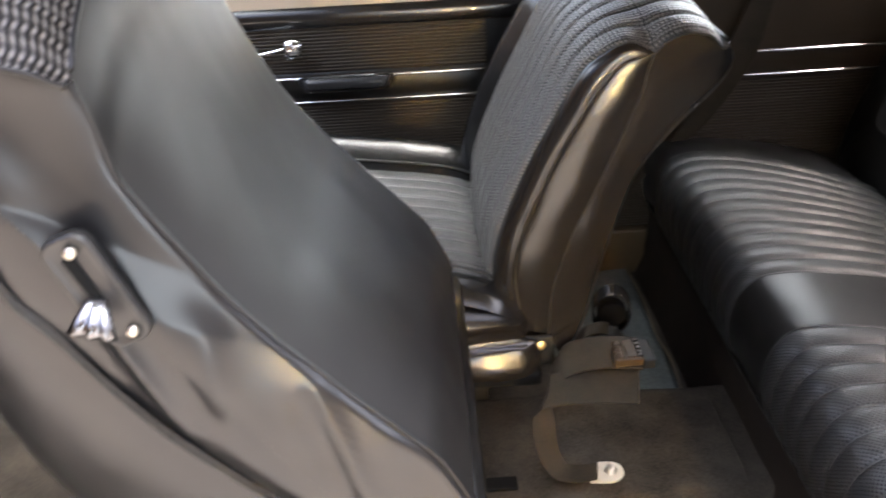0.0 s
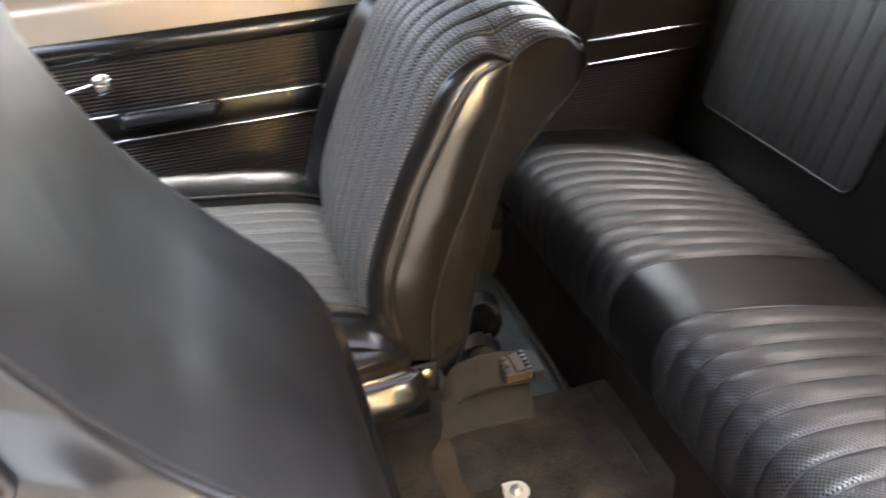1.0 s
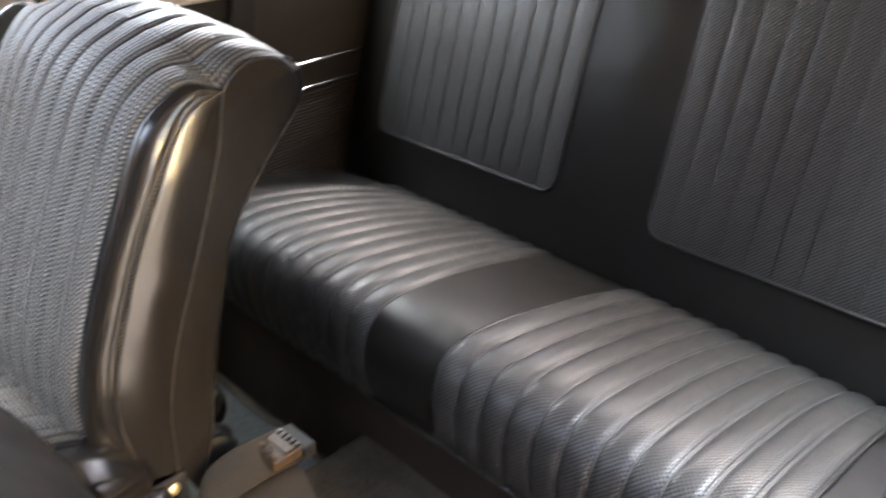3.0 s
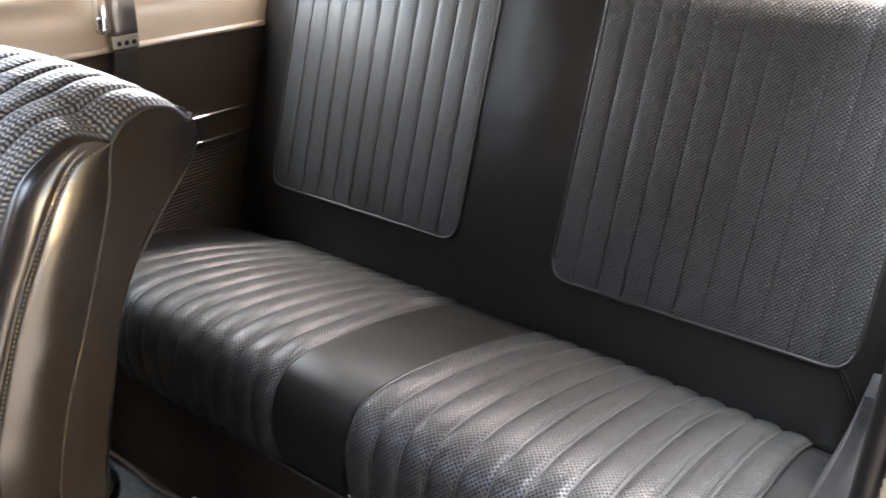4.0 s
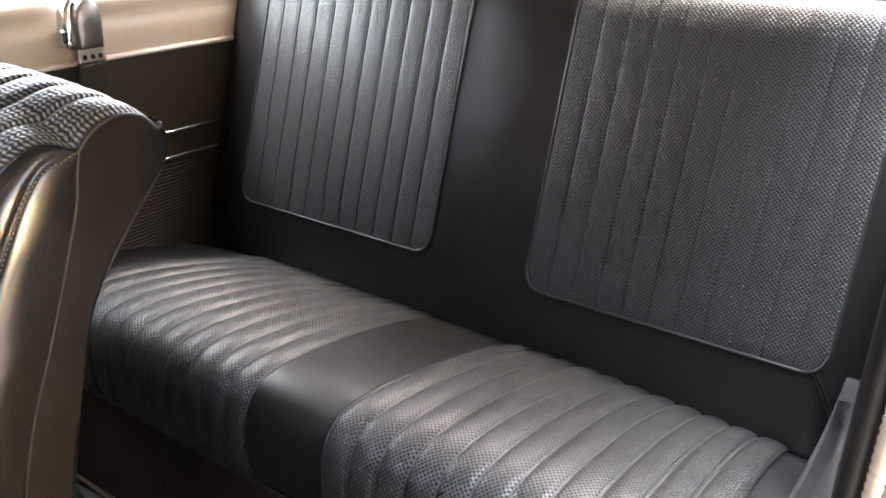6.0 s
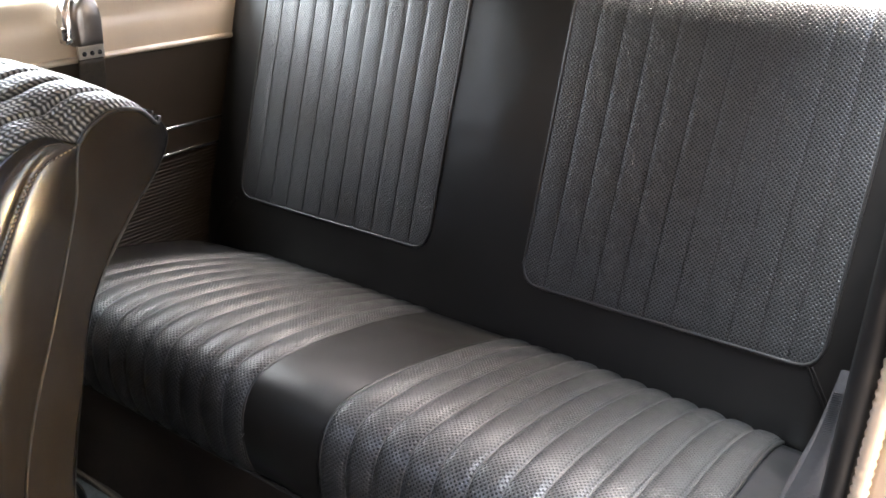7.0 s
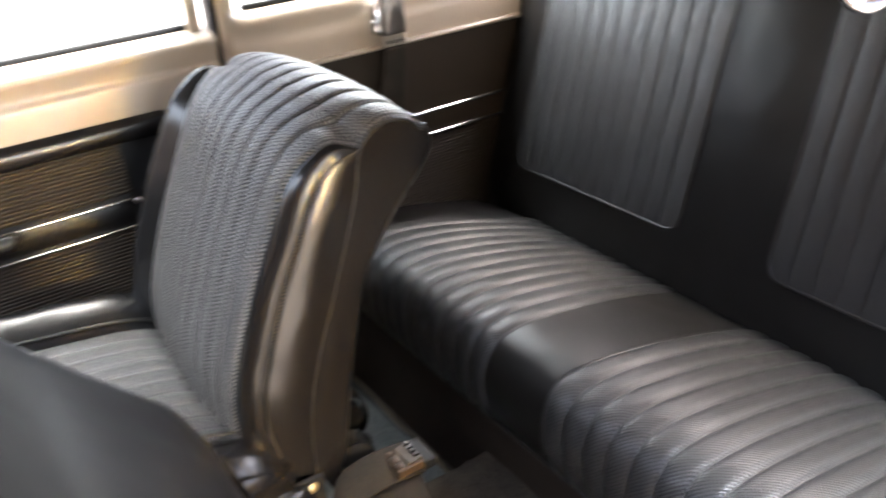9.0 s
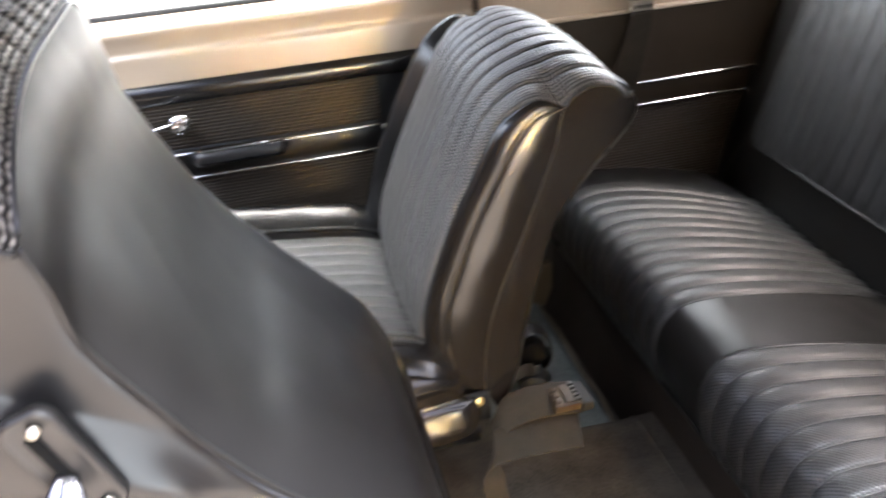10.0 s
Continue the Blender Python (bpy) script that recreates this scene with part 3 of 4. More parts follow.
            lift = creases(pts, 0.4 * wrinkle + 0.0008) + (folds(pts) + 0.013 * np.sin(np.linspace(0, math.pi / 2, len(pts)))[:, None]) * calm[None, : pts.shape[1]]
            grid("side_bolster", pts + out * lift[:, :, None], VINYL_SOFT, seat, "smooth black vinyl bolster", flip=s < 0)
        turned = 0.14 if middle_seam else 0.06
        curves = [to3(inner, y + s * 0.004), to3(rear * (1 - turned) + inner * turned, y - s * 0.004), to3(rear, s * (HALF - rear_in))]
        pts, nor3, lift = bands(curves, (14, 6), (0.002 if middle_seam else 0.0, 0.003), (1.6, 0.9))
        out = nor3 * (1 if nor3[6, 40, 1] * s > 0 else -1)
        lift += creases(pts, wrinkle + 0.0012)
        if middle_seam:
            head = np.clip((np.arange(pts.shape[1]) - 0.70 * n) / (0.35 * n), 0, 1)
            gap = np.clip((np.linalg.norm(pts[-1] - pts[0], axis=1) - 0.03) / 0.09, 0, 1)
            lift += 0.002 * (gap * head * head * (3 - 2 * head))[None, :] * np.sin(np.linspace(0, math.pi, len(pts)))[:, None] ** 1.3
            out = np.zeros(pts.shape) + np.array((0.0, float(s), 0.0))
        else:
            out = np.zeros(pts.shape) + np.array((0.0, float(s), 0.0))
            lift = creases(pts, wrinkle + 0.0012) + (folds(pts) + 0.013 * np.sin(np.linspace(math.pi / 2, math.pi, len(pts)))[:, None]) * calm[None, : pts.shape[1]]
        grid("side_panel", pts + out * lift[:, :, None], VINYL if middle_seam else VINYL_SOFT, seat, "smooth black vinyl side", flip=s < 0)
        if middle_seam:
            grid("rear_edge", (pts + out * lift[:, :, None])[-7:] + np.array((0.0006, s * 0.0006, 0.0)), SEAT_BACK, seat, "dull black vinyl edge of the back", flip=s < 0)
            stitches("stitching", to3(stitch + (stitch - low) * 0.10, y + s * 0.0055), 95, 0.0011, STITCH, seat, "row of tan thread stitches")
            tube("side_seam", to3(mid, y + s * 0.0046), 0.0013, PIPING, seat, samples=80)
        else:
            tube("rear_piping", to3(smooth_line(rear_line, 50), y - s * 0.006), 0.0020, VINYL_SOFT, seat, samples=90)
            for gap in (0.0, 0.0065):
                tube("stitch_piping", to3(stitch + np.array((gap, 0.35 * gap)), y + s * 0.0035), 0.0026, VINYL, seat, samples=90)
            stitches("stitching", to3(smooth_line(rear_line, 60)[8:], y - s * 0.004), 110, 0.0007, PIPING, seat, "row of grey thread stitches")
        tube("top_piping", to3(top, y + s * 0.004), 0.0026, PIPING, seat, samples=40)
    tube("tip_piping", [(rear_line[0][0] + 0.002, SEAT_Y + y, rear_line[0][1] + 0.001) for y in np.linspace(-HALF + 0.012, HALF - 0.012, 9)], 0.0022, VINYL_SOFT, seat, samples=30)
    back = smooth_line(rear_line, 60)
    pts = []
    for f in np.linspace(-1, 1, 49):
        puff = 0.018 * (1 - f * f)
        fold = 0.002 * math.sin(6.5 * f + 0.4) + 0.0007 * math.sin(15 * f + 2)
        pts.append([(x + puff * 0.9 * math.sin(math.pi * min(1, k / 59)) ** 0.6 + (fold * (k / 59) + 0.0018 * math.sin(4 * f - 0.07 * k)) * (1 - f**6) * math.sin(math.pi * k / 59) ** 0.5, SEAT_Y + f * (HALF - rear_in + 0.0005), z) for k, (x, z) in enumerate(back)])
    grid("back_panel", pts, SEAT_BACK, seat, "smooth black vinyl back", flip=True)
    slab("bottom_pad", (-0.428, SEAT_Y - HALF + 0.012, 0.268), (-0.285, SEAT_Y + HALF - 0.012, 0.36), VINYL, seat, "black vinyl underside of the back", 0.03, 4)
    # cushion: a padded box with a woven top and a rolled border
    x0, x1, hw = -1.02, -0.37 if middle_seam else -0.47, 0.285
    def cushion_z(u, v, x):
        return 0.402 + 0.13 * max(0.0, -0.42 - x) - (0.085 * u**6 if u > 0 else 0.035 * u**6) + (tall_roll(v * 0.285 - 0.205) if v > 0 else 0.45 * border(-v * 0.285 - 0.205)) - (0.05 * v**30 if v > 0 else 0.03 * v**12)

    outline = []
    for u in np.linspace(-1, 1, 41):
        row = []
        for v in np.linspace(-1, 1, 81):
            x = (x0 + x1) / 2 + u * (x1 - x0) / 2
            t = min(1.0, max(0.0, (u - 0.76) / 0.24))
            row.append((x, SEAT_Y + v * (hw * (1 - 0.10 * max(0, -u) ** 3) - 0.09 * (1 - math.sqrt(1 - t * t))), cushion_z(u, v, x)))
        outline.append(row)
    grid("cushion_border", outline, VINYL, seat, "rolled smooth black vinyl border")
    pts, uv = [], []
    for i in range(101):
        f = i / 100
        v = -0.75 + 1.42 * f
        row, tex = [], []
        for u in np.linspace(-0.86, 0.98, 60):
            x = (x0 + x1) / 2 + u * (x1 - x0) / 2
            row.append((x, SEAT_Y + v * hw * (1 - 0.10 * max(0, -u) ** 3), cushion_z(u, v * 0.90, x) + 0.003 + pleat(f, 10, 0.0045, 4.2)))
            tex.append((v * hw, x))
        pts.append(row)
        uv.append(tex)
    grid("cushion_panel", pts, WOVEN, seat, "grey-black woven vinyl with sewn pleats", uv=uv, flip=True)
    for s in (-1, 1):
        tube("cushion_piping", [((x0 + x1) / 2 + u * (x1 - x0) / 2, SEAT_Y + s * (0.68 if s > 0 else 0.755) * hw * (1 - 0.10 * max(0, -u) ** 3), cushion_z(u, 0.69, (x0 + x1) / 2 + u * (x1 - x0) / 2) + 0.005) for u in np.linspace(-0.86, 0.95, 12)], 0.003, PIPING, seat)
    ring = []
    r = 0.07
    for s, part_of in ((-1, range(0, 40)), (1, range(39, -1, -1))):
        for k in part_of:
            f = k / 39
            if f < 0.7:
                px, py, nx, ny = x0 + (x1 - r + 0.03 - x0) * f / 0.7, hw, 0.0, 1.0
            else:
                a = (f - 0.7) / 0.3 * math.pi / 2
                px, py, nx, ny = x1 - r + 0.03 + r * math.sin(a), hw - r + r * math.cos(a), math.sin(a), math.cos(a)
            prof = smooth_line([(-0.050, 0.392), (-0.030, 0.394), (-0.012, 0.384), (-0.001, 0.360), (0.000, 0.335), (-0.005, 0.306), (-0.006, 0.300), (0.002, 0.285), (0.006, 0.255), (0.001, 0.225), (-0.03, 0.205)], 30)
            pinch = min(1.0, max(0.0, (f - 0.50) / 0.5)) ** 1.3
            prof = np.array([(d - (0.035 if z > 0.3 else 0.012) * pinch, 0.296 + (z - 0.296) * (1 - (0.62 if z > 0.3 else 0.30) * pinch)) for d, z in prof])
            ring.append([(px + nx * (d + 0.005 * noise.noise((px * 22, py * 22, z * 16)) + 0.010 * noise.noise((px * 9 + 3, py * 9, z * 26)) + 0.004 * noise.noise((px * 48, py * 48, z * 55))), SEAT_Y + s * (py + ny * (d + 0.005 * noise.noise((px * 22, py * 22, z * 16)) + 0.010 * noise.noise((px * 9 + 3, py * 9, z * 26)) + 0.004 * noise.noise((px * 48, py * 48, z * 55)))), z) for d, z in prof])
    grid("cushion_side", ring, VINYL, seat, "black vinyl cushion side in two rolls", flip=False)
    rows = [[(x0 - 0.004 * math.sin(math.pi * k / 11), SEAT_Y + y, 0.38 - 0.17 * k / 11) for k in range(12)] for y in np.linspace(-hw * 0.9, hw * 0.9, 16)]
    grid("cushion_front", rows, VINYL, seat, "black vinyl cushion front")
    slab("base_pan", (x0, SEAT_Y - hw + 0.03, 0.185), (x1 + 0.015, SEAT_Y + hw - 0.03, 0.215), RUBBER, seat, "black seat pan", 0.008)
    if middle_seam:
        for s in (-1, 1):
            slab("runner", (-0.95, SEAT_Y + s * 0.19 - 0.02, 0.045), (-0.45, SEAT_Y + s * 0.19 + 0.02, 0.19), DARK_STEEL, seat, "dark steel seat runner", 0.006)
            lathe("hinge_bolt", [(0.001, 0.0), (0.013, 0.0), (0.013, 0.004), (0.009, 0.008), (0.001, 0.008)], (-0.362, SEAT_Y + s * (HALF + 0.006), 0.281), (-0.2, s, 0.35), BRASS, seat, "yellow zinc hinge bolt", n=12)
            slab("hinge_bracket", (-0.395, SEAT_Y + s * HALF - 0.012, 0.235), (-0.338, SEAT_Y + s * HALF - 0.003, 0.300), RUBBER, seat, "dark painted hinge bracket", 0.006, 3)
    return seat


front_seat(0.345, REAR, "black vinyl bucket seat with woven pleated centre", wrinkle=-0.0008)
DRIVER_REAR = [(-0.085, 0.811), (-0.107, 0.783), (-0.135, 0.754), (-0.152, 0.723), (-0.173, 0.674), (-0.191, 0.629), (-0.207, 0.577), (-0.218, 0.526), (-0.230, 0.470), (-0.240, 0.414), (-0.252, 0.361), (-0.290, 0.290)]
DRIVER_SEWN = [(-0.385, 0.33), (-0.384, 0.42), (-0.375, 0.484), (-0.366, 0.538), (-0.352, 0.603), (-0.329, 0.669), (-0.302, 0.731), (-0.278, 0.788)]
driver = front_seat(-0.265, DRIVER_REAR, "black vinyl bucket seat tipped forward, with side latch", False, 0.16, 0.0035, 0.056, sewn=DRIVER_SEWN)
# the padding of the tipped back stands full between its sides
for part_ob in driver.children:
    if part_ob.name.split(".")[0] in ("woven_panel", "back_panel", "tip_piping"):
        for v in part_ob.data.vertices:
            f = min(1.0, abs(v.co.y) / (HALF - 0.007)) ** (3 if v.co.y < 0 else 9)
            up = min(1.0, max(0.0, (v.co.z + 0.05 - 0.56) / 0.26))
            full = (1 - f) * up * up * (3 - 2 * up)
            v.co.x += 0.055 * full
            v.co.z += 0.045 * full
# the latch on its outer side
LATCH = Vector((-0.222, -0.531, 0.722))
loop = [((0.021 - 0.013) * sx + 0.013 * math.cos(a), (0.054 - 0.013) * sz + 0.013 * math.sin(a)) for sx, sz, q in ((1, 1, 0), (-1, 1, 1), (-1, -1, 2), (1, -1, 3)) for a in np.linspace(q * math.pi / 2, (q + 1) * math.pi / 2, 7)]
latch = grid("latch_plate", [[(x * g, y, z * (1 - (1 - g) * 0.4)) for x, z in loop] for y, g in ((0.006, 1.0), (-0.002, 1.0), (-0.0045, 0.96), (-0.0055, 0.88), (-0.0045, 0.80), (-0.0040, 0.5))], PLATE, None, "dark oblong latch plate with a raised rim", ring=True, caps=True)
latch.parent, latch.location = driver, LATCH - driver.location
# raised black pad in place of the shaded recess
slab("latch_slot", LATCH + Vector((-0.006, -0.0066, -0.012)), LATCH + Vector((0.003, -0.004, 0.036)), BLACK, latch, "black pad standing for the shade in a slot", 0)
for x, z in ((0.004, 0.040), (0.006, -0.042)):
    lathe("screw", [(0.001, 0), (0.0055, 0), (0.0052, 0.002), (0.003, 0.0035), (0.001, 0.0035)], LATCH + Vector((x, -0.006, z)), (0, -1, 0), STEEL, latch, "bright screw", n=14)
rows = []
across = Vector((0.82, 0.0, -0.57))
for k in range(9):
    f = k / 8
    half, thick = 0.008 + 0.012 * f**0.8, 0.0045 + 0.003 * math.sin(math.pi * f)
    mid_point = LATCH + Vector((-0.001 - 0.013 * f, -0.007 - 0.016 * math.sin(1.8 * f), -0.004 - 0.021 * f))
    upper = [mid_point + across * (half * u) + Vector((0, -thick * (1 - 0.35 * abs(u)) - 0.0018 * math.cos(9.4 * u), 0)) for u in np.linspace(-1, 1, 13)]
    rows.append(upper + [mid_point + across * (half * u * 0.95) + Vector((0, 0.4 * thick, 0)) for u in np.linspace(1, -1, 5)])
grid("lever", rows, DIM_CHROME, latch, "chrome latch lever", ring=True, caps=True)
latch.rotation_euler = (0, radians(32.4), 0)
# a loose vinyl skirt hanging from the tipped back
FOLD, LIFT = 52.5, (-0.31, 0.19)
turn = Matrix.Translation((-0.3 + LIFT[0], 0, 0.4 + LIFT[1])) @ pose(0, 0, 0, 0, -FOLD, 0) @ Matrix.Translation((0.3, 0, -0.4))
down = Vector((-math.sin(radians(FOLD)), 0, -math.cos(radians(FOLD))))
rows = []
for k, y in enumerate(np.linspace(-0.495, -0.085, 30)):
    wave = 0.006 * math.sin(k * 0.55) + 0.004 * math.sin(k * 1.3 + 1)
    rows.append([Vector((-0.288 + 0.006 * math.sin(math.pi * f), y, 0.295)) + down * 0.40 * f + Vector((down.z, 0, -down.x)) * (-0.012 * min(1.0, f * 4) ** 0.7 + 0.062 * f + wave * f) for f in np.linspace(0, 1, 20)])
grid("hanging_skirt", rows, VINYL_SATIN, driver, "loose black vinyl skirt", flip=True)
driver.matrix_basis = turn @ Matrix.Translation(driver.location)

# ---- far door and quarter panel ----
DOOR_Y = 0.70


def strip(name, x0, x1, profile, mat, parent, label="", n=2, flip=False):
    """A long moulding: profile rows of (y, z) drawn along x."""
    return grid(name, [[(x, y, z) for y, z in profile] for x in np.linspace(x0, x1, n)], mat, parent, label, flip=flip, smooth=True)


def ribbed(z0, z1, pitch, y, depth):
    prof = []
    count = int(round((z1 - z0) / pitch))
    for k in range(count):
        for f, d in ((0.0, 0.0), (0.22, 0.0), (0.34, 1.0), (0.5, 1.25), (0.78, 1.25), (0.9, 1.0)):
            prof.append((y - depth * d, z0 + (z1 - z0) * (k + f) / count))
    return prof + [(y, z1)]


door = thing("door_1", (-0.8, 0.72, 0.1), "closed car door with ribbed black trim and cream sill", "door", kind="structure")
DX0, DX1 = -1.45, -0.395
slab("door_core", (DX0, DOOR_Y + 0.006, 0.08), (-0.165, DOOR_Y + 0.07, 0.74), DARK_STEEL, door, "dark door shell", 0.006)
strip("upper_ribbed_trim", DX0, DX1, ribbed(0.605, 0.705, 0.0075, DOOR_Y, 0.0022), TRIM, door, "ribbed black vinyl")
strip("lower_ribbed_trim", DX0, DX1, ribbed(0.18, 0.533, 0.0075, DOOR_Y, 0.0022), TRIM, door, "ribbed black vinyl")
strip("top_roll", DX0, -0.30, [(DOOR_Y, 0.703), (DOOR_Y - 0.006, 0.708), (DOOR_Y - 0.008, 0.725), (DOOR_Y - 0.006, 0.742), (DOOR_Y + 0.004, 0.748)], VINYL, door, "smooth black vinyl top edge")
strip("centre_band", DX0, DX1, [(DOOR_Y, 0.533), (DOOR_Y - 0.004, 0.537), (DOOR_Y - 0.004, 0.60), (DOOR_Y, 0.605)], VINYL_DIM, door, "smooth black vinyl band")
for z in (0.594, 0.538):
    strip("chrome_strip", DX0, DX1 - 0.004, [(DOOR_Y - 0.003, z - 0.0032), (DOOR_Y - 0.007, z - 0.0024), (DOOR_Y - 0.0082, z), (DOOR_Y - 0.007, z + 0.0024), (DOOR_Y - 0.003, z + 0.0032)], CHROME, door, "bright chrome strip")
    lathe("trim_screw", [(0.001, 0), (0.006, 0), (0.006, 0.003), (0.003, 0.005), (0.001, 0.005)], (DX1 + 0.008, DOOR_Y + 0.002, z - 0.008), (0, -1, 0), STEEL, door, "small steel screw", n=12)
strip("rear_trim_edge", DX1, -0.17, [(DOOR_Y + 0.004, 0.10), (DOOR_Y + 0.004, 0.745)], RUBBER, door, "black door edge")
SILL = [(DOOR_Y + 0.004, 0.745), (DOOR_Y + 0.003, 0.775), (DOOR_Y + 0.004, 0.804), (DOOR_Y + 0.010, 0.811), (DOOR_Y + 0.012, 0.816), (DOOR_Y + 0.010, 0.832), (DOOR_Y + 0.006, 0.848), (DOOR_Y + 0.008, 0.857), (DOOR_Y + 0.020, 0.863), (DOOR_Y + 0.045, 0.868), (DOOR_Y + 0.062, 0.872), (DOOR_Y + 0.068, 0.874)]
strip("painted_sill", DX0, -0.168, [tuple(p) for p in smooth_line(SILL, 44)], CREAM, door, "cream painted sill")
strip("window_seal", DX0, -0.20, [(DOOR_Y + 0.060, 0.868), (DOOR_Y + 0.062, 0.880), (DOOR_Y + 0.070, 0.882), (DOOR_Y + 0.074, 0.872)], RUBBER, door, "black rubber window seal")
slab("window_frame_post", (-0.205, DOOR_Y + 0.045, 0.865), (-0.178, DOOR_Y + 0.075, 1.28), CREAM, door, "cream window frame", 0.005)
slab("window_frame_top", (DX0, DOOR_Y + 0.03, 1.25), (-0.178, DOOR_Y + 0.06, 1.28), CREAM, door, "cream window frame", 0.005)
pane = slab("window_pane", (DX0, DOOR_Y + 0.064, 0.865), (-0.20, DOOR_Y + 0.068, 1.26), GLASS, door, "clear glass", 0)
pane.visible_shadow = False
# arm rest pull
rows = []
for k, x in enumerate(np.linspace(-0.815, -0.598, 40)):
    f = (x + 0.815) / 0.217
    r = min(1.0, math.sin(math.pi * min(1, max(0, f))) * 3.2 + 0.25)
    bow = 0.022 * min(1.0, min(f, 1 - f) * 9)
    rows.append([(x, DOOR_Y - 0.012 - bow + 0.014 * r * math.cos(a), 0.588 + 0.017 * r * math.sin(a)) for a in np.linspace(0, 2 * math.pi, 16, endpoint=False)])
pull = grid("door_pull", rows, PLASTIC, door, "black moulded arm rest pull", ring=True, caps=True)
slab("chrome_insert", (-0.785, DOOR_Y - 0.040, 0.6045), (-0.645, DOOR_Y - 0.026, 0.6095), CHROME, pull, "chrome insert", 0.002)
crank = thing("window_crank", (-0.81, 0.68, 0.68), "chrome window crank with round faceted knob on the door", "handle")
tube("arm", [(-0.812, 0.672, 0.674), (-0.85, 0.676, 0.666), (-0.90, 0.683, 0.655), (-0.94, 0.69, 0.648)], 0.0065, CHROME, crank, flat=0.6)
lathe("knob", [(0.001, 0), (0.008, 0), (0.009, 0.012), (0.019, 0.018), (0.021, 0.026), (0.019, 0.033), (0.010, 0.037), (0.001, 0.038)], (-0.812, 0.676, 0.676), (0, -1, 0), CHROME, crank, "faceted chrome knob", n=14)
lathe("boss", [(0.001, 0), (0.022, 0), (0.020, 0.010), (0.001, 0.012)], (-0.94, 0.700, 0.648), (0, -1, 0), CHROME, crank)

quarter = thing("wall_quarter_far", (0.2, 0.72, 0.1), "rear quarter panel with ribbed black trim and cream metal", "wall", kind="structure")
QX0, QX1 = -0.155, 0.62
slab("quarter_core", (QX0, DOOR_Y + 0.006, 0.02), (1.3, DOOR_Y + 0.07, 0.76), DARK_STEEL, quarter, "dark body shell", 0.004)
strip("lower_ribbed_trim", QX0, QX1, ribbed(0.15, 0.535, 0.0075, DOOR_Y, 0.0022), TRIM, quarter, "ribbed black vinyl")
grid("upper_trim", [[(x, DOOR_Y - 0.0015 - 0.0015 * noise.noise((x * 9, z * 9, 2.0)), z) for z in np.linspace(0.60, 0.7625, 14)] for x in np.linspace(QX0, QX1, 40)], TRIM, quarter, "smooth worn black trim")
strip("centre_band", QX0, QX1, [(DOOR_Y, 0.535), (DOOR_Y - 0.003, 0.54), (DOOR_Y - 0.003, 0.598), (DOOR_Y, 0.603)], TRIM, quarter, "smooth black band")
for z, r in ((0.597, 0.004), (0.542, 0.004)):
    strip("chrome_strip", QX0, QX1, [(DOOR_Y - 0.003, z - r), (DOOR_Y - 0.007, z - 0.7 * r), (DOOR_Y - 0.0085, z), (DOOR_Y - 0.007, z + 0.7 * r), (DOOR_Y - 0.003, z + r)], CHROME, quarter, "bright chrome strip")
strip("bright_bead", QX0, QX1, [(DOOR_Y - 0.001, 0.7615), (DOOR_Y - 0.006, 0.764), (DOOR_Y - 0.007, 0.768), (DOOR_Y - 0.004, 0.772), (DOOR_Y + 0.004, 0.773)], CREAM, quarter, "painted bead")
QSILL = [(DOOR_Y + 0.003, 0.772), (DOOR_Y + 0.003, 0.80), (DOOR_Y + 0.005, 0.820), (DOOR_Y + 0.009, 0.834), (DOOR_Y + 0.010, 0.848), (DOOR_Y + 0.008, 0.862), (DOOR_Y + 0.010, 0.873), (DOOR_Y + 0.020, 0.882), (DOOR_Y + 0.040, 0.887), (DOOR_Y + 0.058, 0.889)]
prof = smooth_line(QSILL, 26)


def corner_lift(x, f):
    """The window opening's rounded lower front corner."""
    d = max(0.0, min(1.0, (-0.085 - x) / 0.05))
    return (1 - math.sqrt(1 - d * d)) * 0.07 * f**2


strip_rows = [[(x, y, z + corner_lift(x, k / 25)) for k, (y, z) in enumerate(prof)] for x in np.linspace(-0.135, QX1, 60)]
grid("painted_sill", strip_rows, CREAM, quarter, "cream painted metal", smooth=True)
slab("pillar", (-0.152, DOOR_Y + 0.012, 0.76), (-0.118, DOOR_Y + 0.08, 1.30), CREAM, quarter, "cream painted pillar", 0.010, 4)
slab("door_gap_seal", (-0.166, DOOR_Y + 0.022, 0.74), (-0.153, DOOR_Y + 0.07, 1.28), RUBBER, quarter, "black rubber door seal", 0.003)
slab("window_gasket", (-0.09, DOOR_Y + 0.050, 0.888), (0.62, DOOR_Y + 0.066, 0.899), RUBBER, quarter, "black rubber gasket", 0.003)
pane = slab("window_pane", (-0.12, DOOR_Y + 0.056, 0.89), (0.62, DOOR_Y + 0.060, 1.27), GLASS, quarter, "clear glass", 0)
pane.visible_shadow = False
slab("rear_pillar", (0.52, DOOR_Y + 0.01, 0.90), (1.15, DOOR_Y + 0.07, 1.30), CREAM, quarter, "cream painted rear pillar", 0.02, 4)

# ---- shoulder belt on the quarter panel ----
belt = thing("shoulder_belt", (0.2, 0.69, 0.8), "shoulder belt hanging from a chrome and black guide", "seat belt")
rows = []
for y, g in ((0.697, 0.94), (0.690, 1.0), (0.672, 1.0), (0.664, 0.95), (0.661, 0.85)):
    loop = smooth_line([(0.182, 0.795), (0.180, 0.845), (0.187, 0.872), (0.207, 0.886), (0.227, 0.874), (0.234, 0.845), (0.232, 0.795)], 30)
    c = np.array((0.207, 0.835))
    rows.append([(c[0] + (x - c[0]) * g, y, c[1] + (z - c[1]) * g) for x, z in loop])
